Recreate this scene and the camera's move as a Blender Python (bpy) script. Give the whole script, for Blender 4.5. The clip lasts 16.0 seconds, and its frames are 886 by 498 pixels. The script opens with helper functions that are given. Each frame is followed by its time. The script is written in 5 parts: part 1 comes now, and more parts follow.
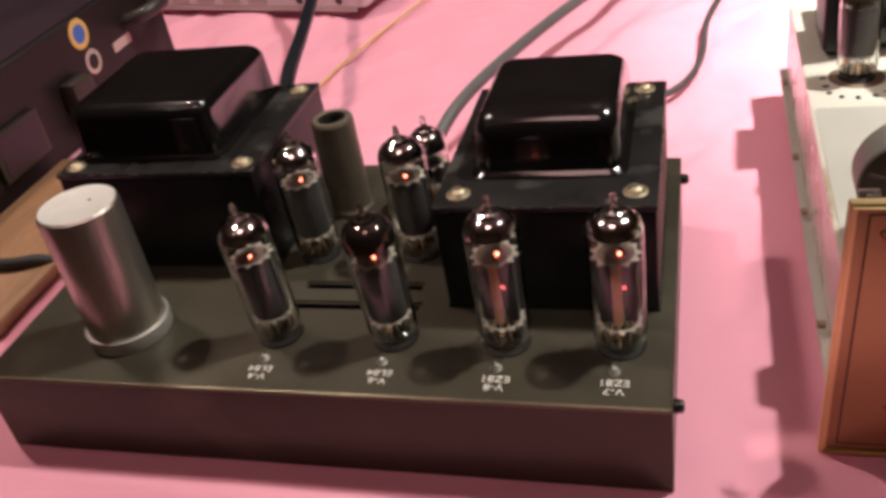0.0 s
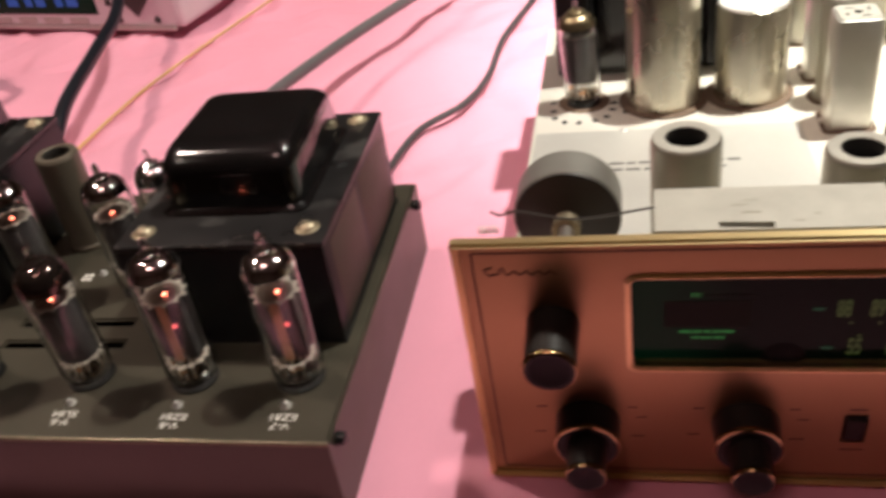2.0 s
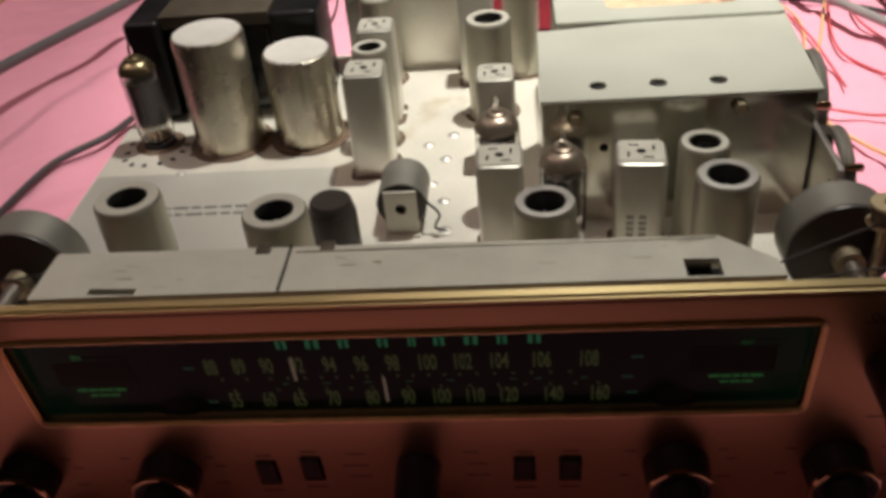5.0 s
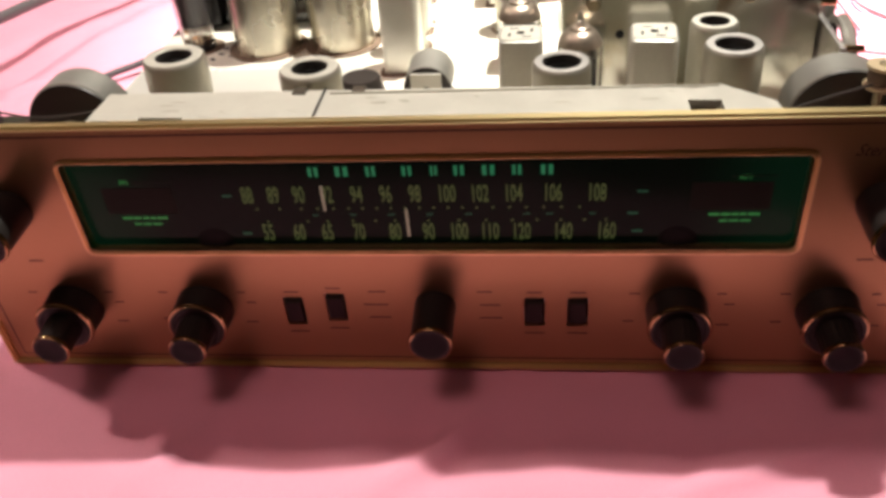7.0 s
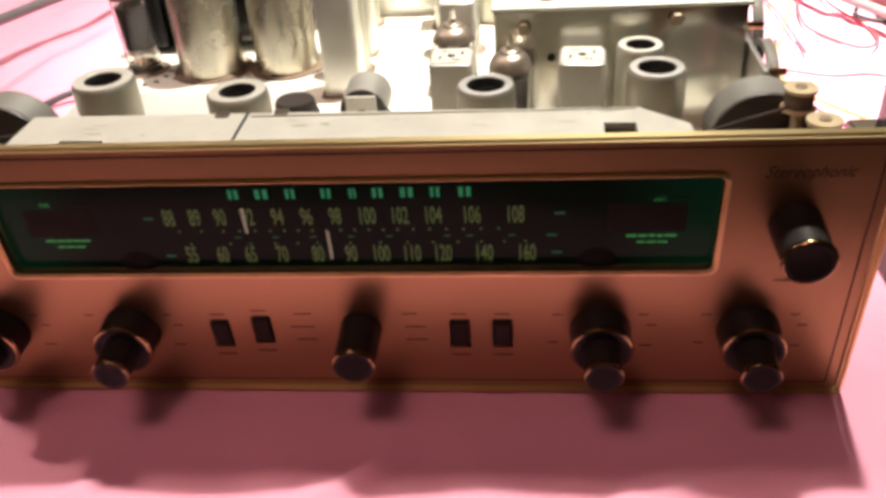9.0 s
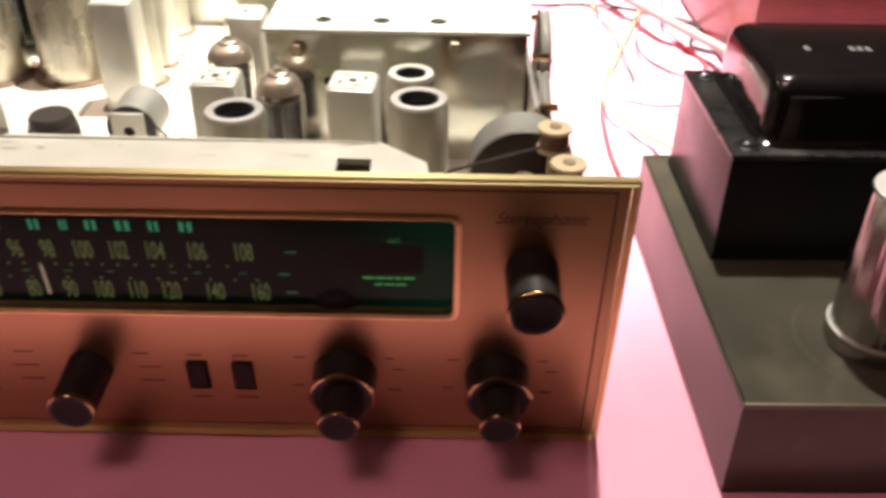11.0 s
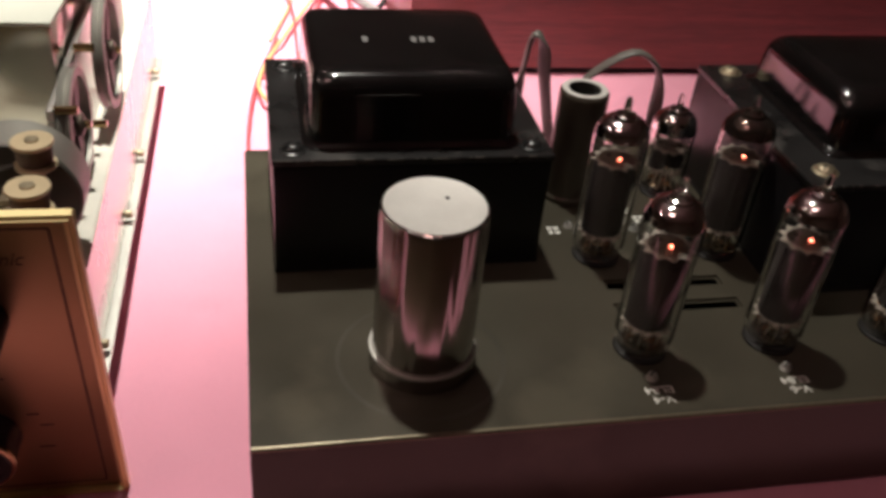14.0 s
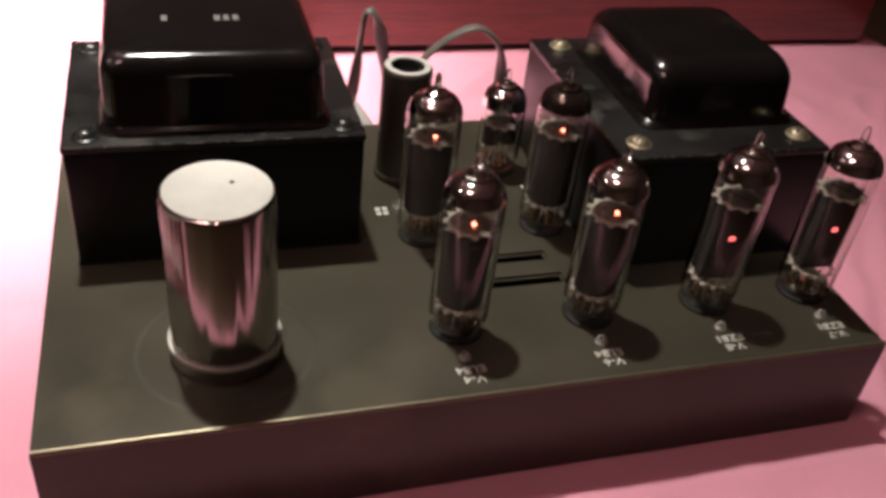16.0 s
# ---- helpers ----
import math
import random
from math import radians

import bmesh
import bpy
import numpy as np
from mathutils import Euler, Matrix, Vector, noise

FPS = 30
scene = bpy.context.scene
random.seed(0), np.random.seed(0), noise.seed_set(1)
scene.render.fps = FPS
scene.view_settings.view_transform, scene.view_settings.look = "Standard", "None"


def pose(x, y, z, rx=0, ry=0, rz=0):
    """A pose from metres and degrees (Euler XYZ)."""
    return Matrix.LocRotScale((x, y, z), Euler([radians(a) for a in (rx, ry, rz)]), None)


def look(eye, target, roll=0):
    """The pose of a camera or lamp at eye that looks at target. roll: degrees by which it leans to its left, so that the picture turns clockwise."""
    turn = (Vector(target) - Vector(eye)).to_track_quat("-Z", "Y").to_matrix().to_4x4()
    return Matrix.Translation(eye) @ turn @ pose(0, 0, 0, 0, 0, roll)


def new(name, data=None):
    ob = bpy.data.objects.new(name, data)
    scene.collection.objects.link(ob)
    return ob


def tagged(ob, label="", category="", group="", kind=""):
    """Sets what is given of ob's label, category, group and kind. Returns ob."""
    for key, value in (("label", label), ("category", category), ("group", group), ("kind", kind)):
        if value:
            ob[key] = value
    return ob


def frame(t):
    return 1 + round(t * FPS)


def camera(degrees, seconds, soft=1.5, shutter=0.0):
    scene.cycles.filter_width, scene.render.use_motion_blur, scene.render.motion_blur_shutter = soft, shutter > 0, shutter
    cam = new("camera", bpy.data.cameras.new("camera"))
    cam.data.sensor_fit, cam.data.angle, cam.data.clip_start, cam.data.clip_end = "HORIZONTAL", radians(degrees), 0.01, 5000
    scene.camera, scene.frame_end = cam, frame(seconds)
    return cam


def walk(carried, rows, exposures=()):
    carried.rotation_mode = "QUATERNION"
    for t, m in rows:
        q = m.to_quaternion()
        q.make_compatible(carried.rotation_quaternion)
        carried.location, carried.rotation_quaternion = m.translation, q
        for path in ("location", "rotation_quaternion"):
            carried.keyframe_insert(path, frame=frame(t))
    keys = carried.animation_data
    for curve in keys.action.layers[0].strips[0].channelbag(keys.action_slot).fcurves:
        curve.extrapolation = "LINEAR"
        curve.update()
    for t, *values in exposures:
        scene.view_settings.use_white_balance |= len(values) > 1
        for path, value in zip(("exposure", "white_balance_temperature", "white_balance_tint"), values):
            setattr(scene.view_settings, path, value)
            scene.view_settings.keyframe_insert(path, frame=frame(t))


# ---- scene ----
cam = camera(52.14, 16.0, 3.6, 0.4)
PATH = [
    (0, (-0.0434, -0.2570, 0.2822), (-0.1265, -0.0213, 0.1163), -10.69),
    (0.5, (-0.0264, -0.2538, 0.2759), (-0.1109, -0.0181, 0.1106), -10.59),
    (1, (-0.0069, -0.2499, 0.2769), (-0.0880, -0.0139, 0.1104), -10.30),
    (1.5, (0.0181, -0.2424, 0.2778), (-0.0535, -0.0048, 0.1092), -9.51),
    (2, (0.0594, -0.2343, 0.2826), (-0.0030, 0.0056, 0.1137), -9.59),
    (2.5, (0.0954, -0.2293, 0.2889), (0.0417, 0.0145, 0.1225), -9.31),
    (3, (0.1243, -0.2262, 0.2913), (0.0776, 0.0187, 0.1244), -9.48),
    (3.5, (0.1641, -0.2143, 0.3008), (0.1312, 0.0336, 0.1351), -9.54),
    (4, (0.1962, -0.2087, 0.3080), (0.1697, 0.0409, 0.1437), -9.37),
    (4.5, (0.2210, -0.2080, 0.3015), (0.1958, 0.0406, 0.1355), -6.65),
    (5, (0.2349, -0.2164, 0.2945), (0.2080, 0.0257, 0.1194), -5.78),
    (5.2, (0.2420, -0.2204, 0.2882), (0.2143, 0.0213, 0.1126), -5.88),
    (7.3, (0.2358, -0.2761, 0.2492), (0.2020, -0.0296, 0.0816), -4.47),
    (7.5, (0.2390, -0.2764, 0.2451), (0.2059, -0.0271, 0.0815), -4.49),
    (8, (0.2445, -0.2824, 0.2540), (0.2148, -0.0339, 0.0886), -4.31),
    (8.2, (0.2460, -0.2824, 0.2540), (0.2163, -0.0339, 0.0908), -4.31),
    (10.3, (0.2965, -0.2494, 0.2615), (0.2827, -0.0023, 0.0919), -0.86),
    (10.5, (0.3020, -0.2509, 0.2571), (0.2930, -0.0008, 0.0917), 0.09),
    (11, (0.3226, -0.2456, 0.2555), (0.3225, 0.0046, 0.0900), 0.99),
    (11.5, (0.3452, -0.2361, 0.2553), (0.3541, 0.0133, 0.0888), 2.19),
    (12, (0.3685, -0.2270, 0.2514), (0.3894, 0.0200, 0.0824), 2.86),
    (12.5, (0.3871, -0.2171, 0.2561), (0.4164, 0.0278, 0.0853), 3.19),
    (13, (0.4051, -0.2157, 0.2578), (0.4443, 0.0272, 0.0861), 5.12),
    (13.5, (0.4209, -0.2143, 0.2588), (0.4694, 0.0252, 0.0847), 5.72),
    (14, (0.4350, -0.2092, 0.2576), (0.4914, 0.0285, 0.0835), 5.96),
    (14.5, (0.4483, -0.2061, 0.2529), (0.5122, 0.0289, 0.0777), 6.95),
    (15, (0.4611, -0.2052, 0.2525), (0.5322, 0.0267, 0.0760), 6.88),
    (15.5, (0.4705, -0.2073, 0.2562), (0.5461, 0.0224, 0.0787), 6.82),
    (16, (0.4786, -0.2119, 0.2574), (0.5575, 0.0171, 0.0804), 7.20),
]
EXPOSURES = [(0, -0.2), (1.5, -0.2), (2.5, -0.2), (4.0, -0.85), (5.2, -1.3), (7.3, 0.35), (8.2, 0.35), (10.3, 0.6), (11.2, 0.5), (12.5, 0.0), (13.5, -0.45), (14.2, -0.3), (15.0, 0.12), (16.0, 0.1)]
walk(cam, [(t, look(eye, target, roll)) for t, eye, target, roll in PATH], EXPOSURES)

# ---- world and lamps ----
world = bpy.data.worlds.new("room_light")
world.use_nodes = True
scene.world = world
bg = world.node_tree.nodes["Background"]
bg.inputs[0].default_value, bg.inputs[1].default_value = (1.0, 0.80, 0.68, 1), 0.14


def lamp(name, kind, power, colour, place, target, **settings):
    data = bpy.data.lights.new(name, kind)
    data.energy, data.color = power, colour
    for key, value in settings.items():
        if key == "size":
            data.size = value
        if key == "radius":
            data.shadow_soft_size = value
        if key == "cone":
            data.spot_size = radians(value)
        if key == "blend":
            data.spot_blend = value
    ob = new(name, data)
    ob.matrix_world = look(place, target)
    return ob


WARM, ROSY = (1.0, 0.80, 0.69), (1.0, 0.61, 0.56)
LAMP = (0.425, 0.365, 1.23)
for dx, dy, power, cone, aim in ((0.0, 0.01, 190.0, 42, (0.29, 0.47, 0.0)), (-0.008, 0.0, 37.0, 106, (0.08, 0.46, 0.0)), (0.008, -0.004, 37.0, 106, (0.08, 0.46, 0.0))):
    lamp("lamp_bulb", "SPOT", power, (1.0, 0.965, 0.87), (LAMP[0] + dx, LAMP[1] + dy, LAMP[2]), aim, radius=0.02, cone=cone, blend=1.0)
lamp("shaded_lamp_bulb", "SPOT", 39.0, WARM, (-0.80, 0.30, 1.25), (-0.32, 0.32, 0.0), radius=0.045, cone=72, blend=1.0)
# Unseen lights added: a rosy front fill, and four small ones for dome highlights.
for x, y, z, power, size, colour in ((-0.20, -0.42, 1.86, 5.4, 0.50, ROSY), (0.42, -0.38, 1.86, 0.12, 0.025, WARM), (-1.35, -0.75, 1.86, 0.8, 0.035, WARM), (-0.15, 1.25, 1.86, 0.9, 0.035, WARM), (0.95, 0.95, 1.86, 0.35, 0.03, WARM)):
    lamp("added_fill_light", "AREA", power, colour, (x, y, z), (0.15 * x, 0.15 * y, 0.0), size=size)


# ---- materials ----


def mat(name, base, rough=0.5, metal=0.0, vary=0.12, scale=60.0, fine=900.0, bump=0.05, stain=None, stain_at=0.62, coat=0.0, stretch=(1, 1, 1), rvary=0.12, spec=0.5, ripple=0.0):
    """A surface: base colour with broad and fine variation, uneven gloss, fine relief and, where given, stains."""
    m = bpy.data.materials.new(name)
    m.use_nodes = True
    t = m.node_tree
    b = t.nodes["Principled BSDF"]
    b.inputs["Metallic"].default_value = metal
    b.inputs["Coat Weight"].default_value = coat
    b.inputs["Coat Roughness"].default_value = 0.08
    b.inputs["Specular IOR Level"].default_value = spec
    co = t.nodes.new("ShaderNodeTexCoord")
    mp = t.nodes.new("ShaderNodeMapping")
    mp.inputs["Scale"].default_value = stretch
    t.links.new(co.outputs["Object"], mp.inputs["Vector"])

    def noise_node(s, detail):
        n = t.nodes.new("ShaderNodeTexNoise")
        n.inputs["Scale"].default_value, n.inputs["Detail"].default_value = s, detail
        t.links.new(mp.outputs[0], n.inputs["Vector"])
        return n

    broad, grain = noise_node(scale, 4.0), noise_node(fine, 3.0)
    mixed = t.nodes.new("ShaderNodeMath")
    mixed.operation = "MULTIPLY_ADD"
    mixed.inputs[1].default_value = 0.45
    t.links.new(grain.outputs["Fac"], mixed.inputs[0])
    half = t.nodes.new("ShaderNodeMath")
    half.operation = "MULTIPLY"
    half.inputs[1].default_value = 0.55
    t.links.new(broad.outputs["Fac"], half.inputs[0])
    t.links.new(half.outputs[0], mixed.inputs[2])
    ramp = t.nodes.new("ShaderNodeValToRGB")
    ramp.color_ramp.elements[0].position, ramp.color_ramp.elements[1].position = 0.3, 0.7
    ramp.color_ramp.elements[0].color = (*[c * (1 - vary) for c in base], 1)
    ramp.color_ramp.elements[1].color = (*[min(1, c * (1 + vary)) for c in base], 1)
    t.links.new(mixed.outputs[0], ramp.inputs[0])
    out = ramp.outputs[0]
    if stain:
        spot = noise_node(scale * 0.6, 6.0)
        edge = t.nodes.new("ShaderNodeValToRGB")
        edge.color_ramp.elements[0].position, edge.color_ramp.elements[1].position = stain_at, stain_at + 0.09
        t.links.new(spot.outputs["Fac"], edge.inputs[0])
        mix = t.nodes.new("ShaderNodeMix")
        mix.data_type = "RGBA"
        t.links.new(edge.outputs[0], mix.inputs[0])
        t.links.new(out, mix.inputs[6])
        mix.inputs[7].default_value = (*stain, 1)
        out = mix.outputs[2]
    t.links.new(out, b.inputs["Base Color"])
    gloss = t.nodes.new("ShaderNodeMapRange")
    gloss.inputs[3].default_value, gloss.inputs[4].default_value = max(0.02, rough - rvary), min(1, rough + rvary)
    t.links.new(broad.outputs["Fac"], gloss.inputs[0])
    t.links.new(gloss.outputs[0], b.inputs["Roughness"])
    if bump:
        bp = t.nodes.new("ShaderNodeBump")
        bp.inputs["Strength"].default_value, bp.inputs["Distance"].default_value = bump, 0.0006
        t.links.new(mixed.outputs[0], bp.inputs["Height"])
        t.links.new(bp.outputs[0], b.inputs["Normal"])
        if ripple:
            long = t.nodes.new("ShaderNodeMapping")
            long.inputs["Scale"].default_value = (1, 1, 0.045)
            t.links.new(co.outputs["Object"], long.inputs["Vector"])
            wave = t.nodes.new("ShaderNodeTexNoise")
            wave.inputs["Scale"].default_value, wave.inputs["Detail"].default_value = 210.0, 1.5
            t.links.new(long.outputs[0], wave.inputs["Vector"])
            dent = t.nodes.new("ShaderNodeBump")
            dent.inputs["Strength"].default_value, dent.inputs["Distance"].default_value = ripple, 0.002
            t.links.new(wave.outputs["Fac"], dent.inputs["Height"])
            t.links.new(bp.outputs[0], dent.inputs["Normal"])
            t.links.new(dent.outputs[0], b.inputs["Normal"])
    return m


def glow(name, colour, strength):
    m = bpy.data.materials.new(name)
    m.use_nodes = True
    b = m.node_tree.nodes["Principled BSDF"]
    b.inputs["Base Color"].default_value = (*[0.3 * c for c in colour], 1)
    b.inputs["Emission Color"].default_value = (*colour, 1)
    b.inputs["Emission Strength"].default_value = strength
    return m


def glass(name, tint=(1, 1, 1), rough=0.0):
    m = bpy.data.materials.new(name)
    m.use_nodes = True
    b = m.node_tree.nodes["Principled BSDF"]
    b.inputs["Base Color"].default_value = (*tint, 1)
    b.inputs["Roughness"].default_value = rough
    b.inputs["Specular Tint"].default_value = (1, 1, 1, 1)
    b.inputs["IOR"].default_value = 1.45
    b.inputs["Transmission Weight"].default_value = 1.0
    return m


M_CLOTH = mat("pink_cloth", (0.82, 0.362, 0.472), 0.75, 0, 0.07, 9, 1600, 0.25, rvary=0.1, spec=0.12)
M_CHASSIS = mat("bronze_grey_enamel", (0.066, 0.058, 0.042), 0.34, 0.3, 0.22, 22, 1500, 0.08, stain=(0.092, 0.081, 0.058), stain_at=0.58, spec=0.3)
M_RINGMARK = mat("faint_ring_stain", (0.062, 0.055, 0.040), 0.35, 0.3, 0.25, 30, 1500, 0.06)
# Lighter than the enamel, to paint the highlight on the front edge.
M_EDGEBEAD = mat("edge_highlight_metal", (0.22, 0.19, 0.13), 0.3, 0.7, 0.35, 60, 1500, stretch=(0.3, 1, 1))
M_BLACK = mat("black_gloss_enamel", (0.007, 0.006, 0.006), 0.13, 0, 0.35, 40, 700, 0.05, stain=(0.030, 0.025, 0.021), stain_at=0.64, coat=0.25, rvary=0.06)
M_BLACKD = mat("black_satin_enamel", (0.008, 0.0078, 0.0085), 0.36, 0, 0.3, 60, 900, 0.05, stain=(0.03, 0.028, 0.027), stain_at=0.72, spec=0.35)
M_BLACKE = mat("worn_black_plate", (0.014, 0.013, 0.013), 0.30, 0.1, 0.5, 60, 1100, 0.10, stain=(0.060, 0.056, 0.053), stain_at=0.56, spec=0.6)
M_WORN = mat("bare_worn_steel", (0.13, 0.12, 0.105), 0.4, 0.6, 0.4, 200, 2000)
M_IRON = mat("varnished_iron", (0.085, 0.068, 0.050), 0.5, 0.4, 0.25, 120, 1500, 0.15, stretch=(1, 1, 6))
M_SCREW = mat("dull_zinc_screw", (0.38, 0.32, 0.22), 0.45, 0.85, 0.4, 500, 3000, 0.1)
M_SCREWB = mat("black_screw", (0.02, 0.02, 0.02), 0.25, 0.2)
M_ALU = mat("polished_aluminium", (0.42, 0.40, 0.38), 0.17, 1.0, 0.10, 60, 1500, 0.02, rvary=0.06, ripple=0.62)
M_CANDULL = mat("brushed_can_aluminium", (0.56, 0.51, 0.46), 0.33, 0.9, 0.06, 60, 1500, 0.05, stretch=(6, 6, 0.3), ripple=0.2)
M_CANTOP = mat("matt_can_top", (0.62, 0.60, 0.565), 0.6, 0.25, 0.10, 120, 1500, 0.08)
M_SHIELDTAN = mat("tan_painted_shield", (0.135, 0.112, 0.082), 0.5, 0.3, 0.12, 90, 1500, 0.08)
M_ALUTOP = mat("dull_aluminium", (0.52, 0.50, 0.465), 0.5, 0.7, 0.10, 90, 1500, 0.08)
M_CAP = mat("tarnished_can_metal", (0.60, 0.56, 0.46), 0.28, 0.92, 0.18, 45, 1200, 0.05, ripple=0.16, stain=(0.42, 0.36, 0.25), stain_at=0.66)
M_ZINC = mat("aged_zinc_plate", (0.76, 0.73, 0.65), 0.42, 0.35, 0.12, 22, 900, 0.06, stain=(0.52, 0.44, 0.29), stain_at=0.62)
M_SIDE = mat("bright_zinc_side", (0.75, 0.72, 0.68), 0.28, 0.85, 0.08, 20, 900, 0.05)
M_PLATE = mat("brushed_label_plate", (0.60, 0.59, 0.54), 0.48, 0.5, 0.06, 30, 1200, 0.05)
M_SHIELD = mat("grey_aluminium_shield", (0.48, 0.46, 0.38), 0.42, 0.75, 0.10, 80, 1500, 0.06)
M_SHIELDDARK = mat("dark_painted_shield", (0.088, 0.073, 0.054), 0.42, 0.4, 0.15, 90, 1500, 0.08)
M_SHIELDTOP = mat("light_shield_rim", (0.55, 0.53, 0.46), 0.5, 0.4, 0.08, 120, 1500, 0.06)
M_IFCAN = mat("satin_can_aluminium", (0.72, 0.70, 0.63), 0.38, 0.75, 0.10, 50, 1300, 0.06)
M_PAINT = mat("cream_grey_lid", (0.53, 0.54, 0.47), 0.5, 0.25, 0.07, 18, 900, 0.04, stain=(0.50, 0.46, 0.36), stain_at=0.68)
M_BORE = mat("blackened_shield_bore", (0.022, 0.019, 0.016), 0.5)
# Near-black colour that stands in for the shade inside openings, slots and gaps.
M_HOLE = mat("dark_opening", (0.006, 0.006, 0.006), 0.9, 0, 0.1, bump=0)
M_GANG = mat("polished_gang_steel", (0.60, 0.575, 0.50), 0.2, 1.0, 0.10, 25, 900, 0.03, rvary=0.06)
M_BOARD = mat("brown_hardboard", (0.64, 0.47, 0.31), 0.75, 0, 0.35, 60, 700, 0.3, stain=(0.30, 0.17, 0.08), stain_at=0.50)
M_FIBRE = mat("brown_fibre", (0.13, 0.085, 0.055), 0.7)
M_GOLD = mat("copper_gold_panel", (0.40, 0.268, 0.138), 0.34, 0.9, 0.05, 30, 1800, 0.05, stretch=(0.15, 1, 1), rvary=0.05)
M_RIM = mat("bright_gold_rim", (0.82, 0.65, 0.34), 0.38, 1.0, 0.06, 60, 1500, 0.03, stretch=(0.15, 1, 1))
M_KNOB = mat("dark_brown_knob", (0.020, 0.016, 0.014), 0.42, 0.0, 0.2, 200, 2000, 0.06, spec=0.28)
M_KNOBTOP = mat("dark_knob_face", (0.012, 0.011, 0.011), 0.45, 0.0, 0.15, 400, 2000, 0.03, spec=0.12)
M_BRASS = mat("brass_ring", (0.36, 0.26, 0.13), 0.15, 1.0)
M_INK = mat("brown_panel_ink", (0.10, 0.05, 0.035), 0.6, 0.2)
M_DIAL = mat("dark_dial_glass", (0.007, 0.015, 0.011), 0.16, 0, 0.2, 30, 600, 0.0, rvary=0.03, spec=0.07)
M_DIAL.node_tree.nodes["Principled BSDF"].inputs["Emission Color"].default_value = (0.05, 0.6, 0.25, 1)


def end_lit(m, left, right, reach, low, high):
    """Light let in at both ends of a glass scale, fading towards its middle."""
    t = m.node_tree
    co, split = t.nodes.new("ShaderNodeTexCoord"), t.nodes.new("ShaderNodeSeparateXYZ")
    t.links.new(co.outputs["Object"], split.inputs[0])
    ends = []
    for a, b in ((left, left + reach), (right, right - reach)):
        ramp = t.nodes.new("ShaderNodeMapRange")
        ramp.interpolation_type = "SMOOTHERSTEP"
        ramp.inputs[1].default_value, ramp.inputs[2].default_value = a * 0.001, b * 0.001
        ramp.inputs[3].default_value, ramp.inputs[4].default_value = high - low, 0.0
        t.links.new(split.outputs[0], ramp.inputs[0])
        ends.append(ramp)
    add, base = t.nodes.new("ShaderNodeMath"), t.nodes.new("ShaderNodeMath")
    t.links.new(ends[0].outputs[0], add.inputs[0])
    t.links.new(ends[1].outputs[0], add.inputs[1])
    t.links.new(add.outputs[0], base.inputs[0])
    base.inputs[1].default_value = low
    t.links.new(base.outputs[0], t.nodes["Principled BSDF"].inputs["Emission Strength"])


end_lit(M_DIAL, 56, 328, 48, 0.001, 0.010)
M_GREEN = glow("green_dial_lettering", (0.02, 0.42, 0.17), 0.22)
M_GREENY = glow("yellow_green_numbers", (0.17, 0.27, 0.07), 0.14)
M_GREENB = glow("bright_green_legend", (0.07, 0.55, 0.12), 0.2)
M_GREENT = glow("teal_dial_dash", (0.02, 0.30, 0.14), 0.10)
M_POINTER = glow("pale_dial_pointer", (0.42, 0.32, 0.22), 0.36)
M_PEARL = mat("grey_dial_pane", (0.026, 0.034, 0.024), 0.35, 0, spec=0.06)
M_WHITEINK = mat("white_silk_screen", (0.72, 0.70, 0.64), 0.6, 0, 0.15, 900, 5000)
M_FADED = mat("faded_grey_print", (0.16, 0.155, 0.15), 0.5, 0, 0.3, 900, 5000)
M_DARKINK = mat("dark_stencil_ink", (0.12, 0.115, 0.105), 0.7, 0, 0.4, 900, 4000)
M_GLASS = glass("tube_glass", (0.97, 0.97, 0.95), 0.015)
M_AMBER = glass("amber_glass_button", (0.85, 0.62, 0.42), 0.08)
M_GETTER = mat("mirror_getter", (0.80, 0.78, 0.76), 0.07, 1.0, 0.30, 70, 500, 0.02, stain=(0.36, 0.30, 0.28), stain_at=0.60, rvary=0.03)
M_GETTERD = mat("dark_getter", (0.10, 0.075, 0.065), 0.08, 0.9, 0.35, 90, 600, 0.0, rvary=0.03)
M_CLOUD = mat("clouded_getter", (0.34, 0.28, 0.22), 0.36, 0.7, 0.3, 90, 900)
M_ANODE = mat("grey_carbon_anode", (0.044, 0.038, 0.038), 0.75, 0.0, 0.2, 200, 2000, 0.1, spec=0.2)
M_MICA = mat("mica_wafer", (0.26, 0.225, 0.195), 0.5, 0, 0.15, 400, 2500, 0.1)
M_SMOKE = mat("smoky_mica", (0.12, 0.088, 0.072), 0.3, 0.2, 0.3, 300, 2500, 0.05)
M_WIRE = mat("nickel_wire", (0.55, 0.50, 0.45), 0.3, 0.9)
M_COPPER = mat("copper_grid_rod", (0.75, 0.40, 0.22), 0.25, 1.0)
M_STRIP = mat("copper_clad_strip", (0.62, 0.34, 0.20), 0.42, 0.55, 0.2, 150, 900)
M_HEAT = glow("glowing_cathode", (1.0, 0.20, 0.12), 12.0)
M_BRONZE = mat("dull_bronze_getter", (0.30, 0.24, 0.14), 0.3, 0.9, 0.3, 90, 900)
M_HEATR = glow("red_cathode_slot", (1.0, 0.13, 0.13), 2.4)
M_BAKE = mat("black_bakelite_socket", (0.008, 0.007, 0.0065), 0.6, spec=0.15)
M_RUBBER = mat("black_rubber", (0.02, 0.02, 0.02), 0.6)
M_POT = mat("dull_pot_case", (0.28, 0.27, 0.24), 0.5, 0.6, 0.12, 90, 1500, 0.08)
M_POTD = mat("dark_phenolic", (0.035, 0.028, 0.024), 0.42)
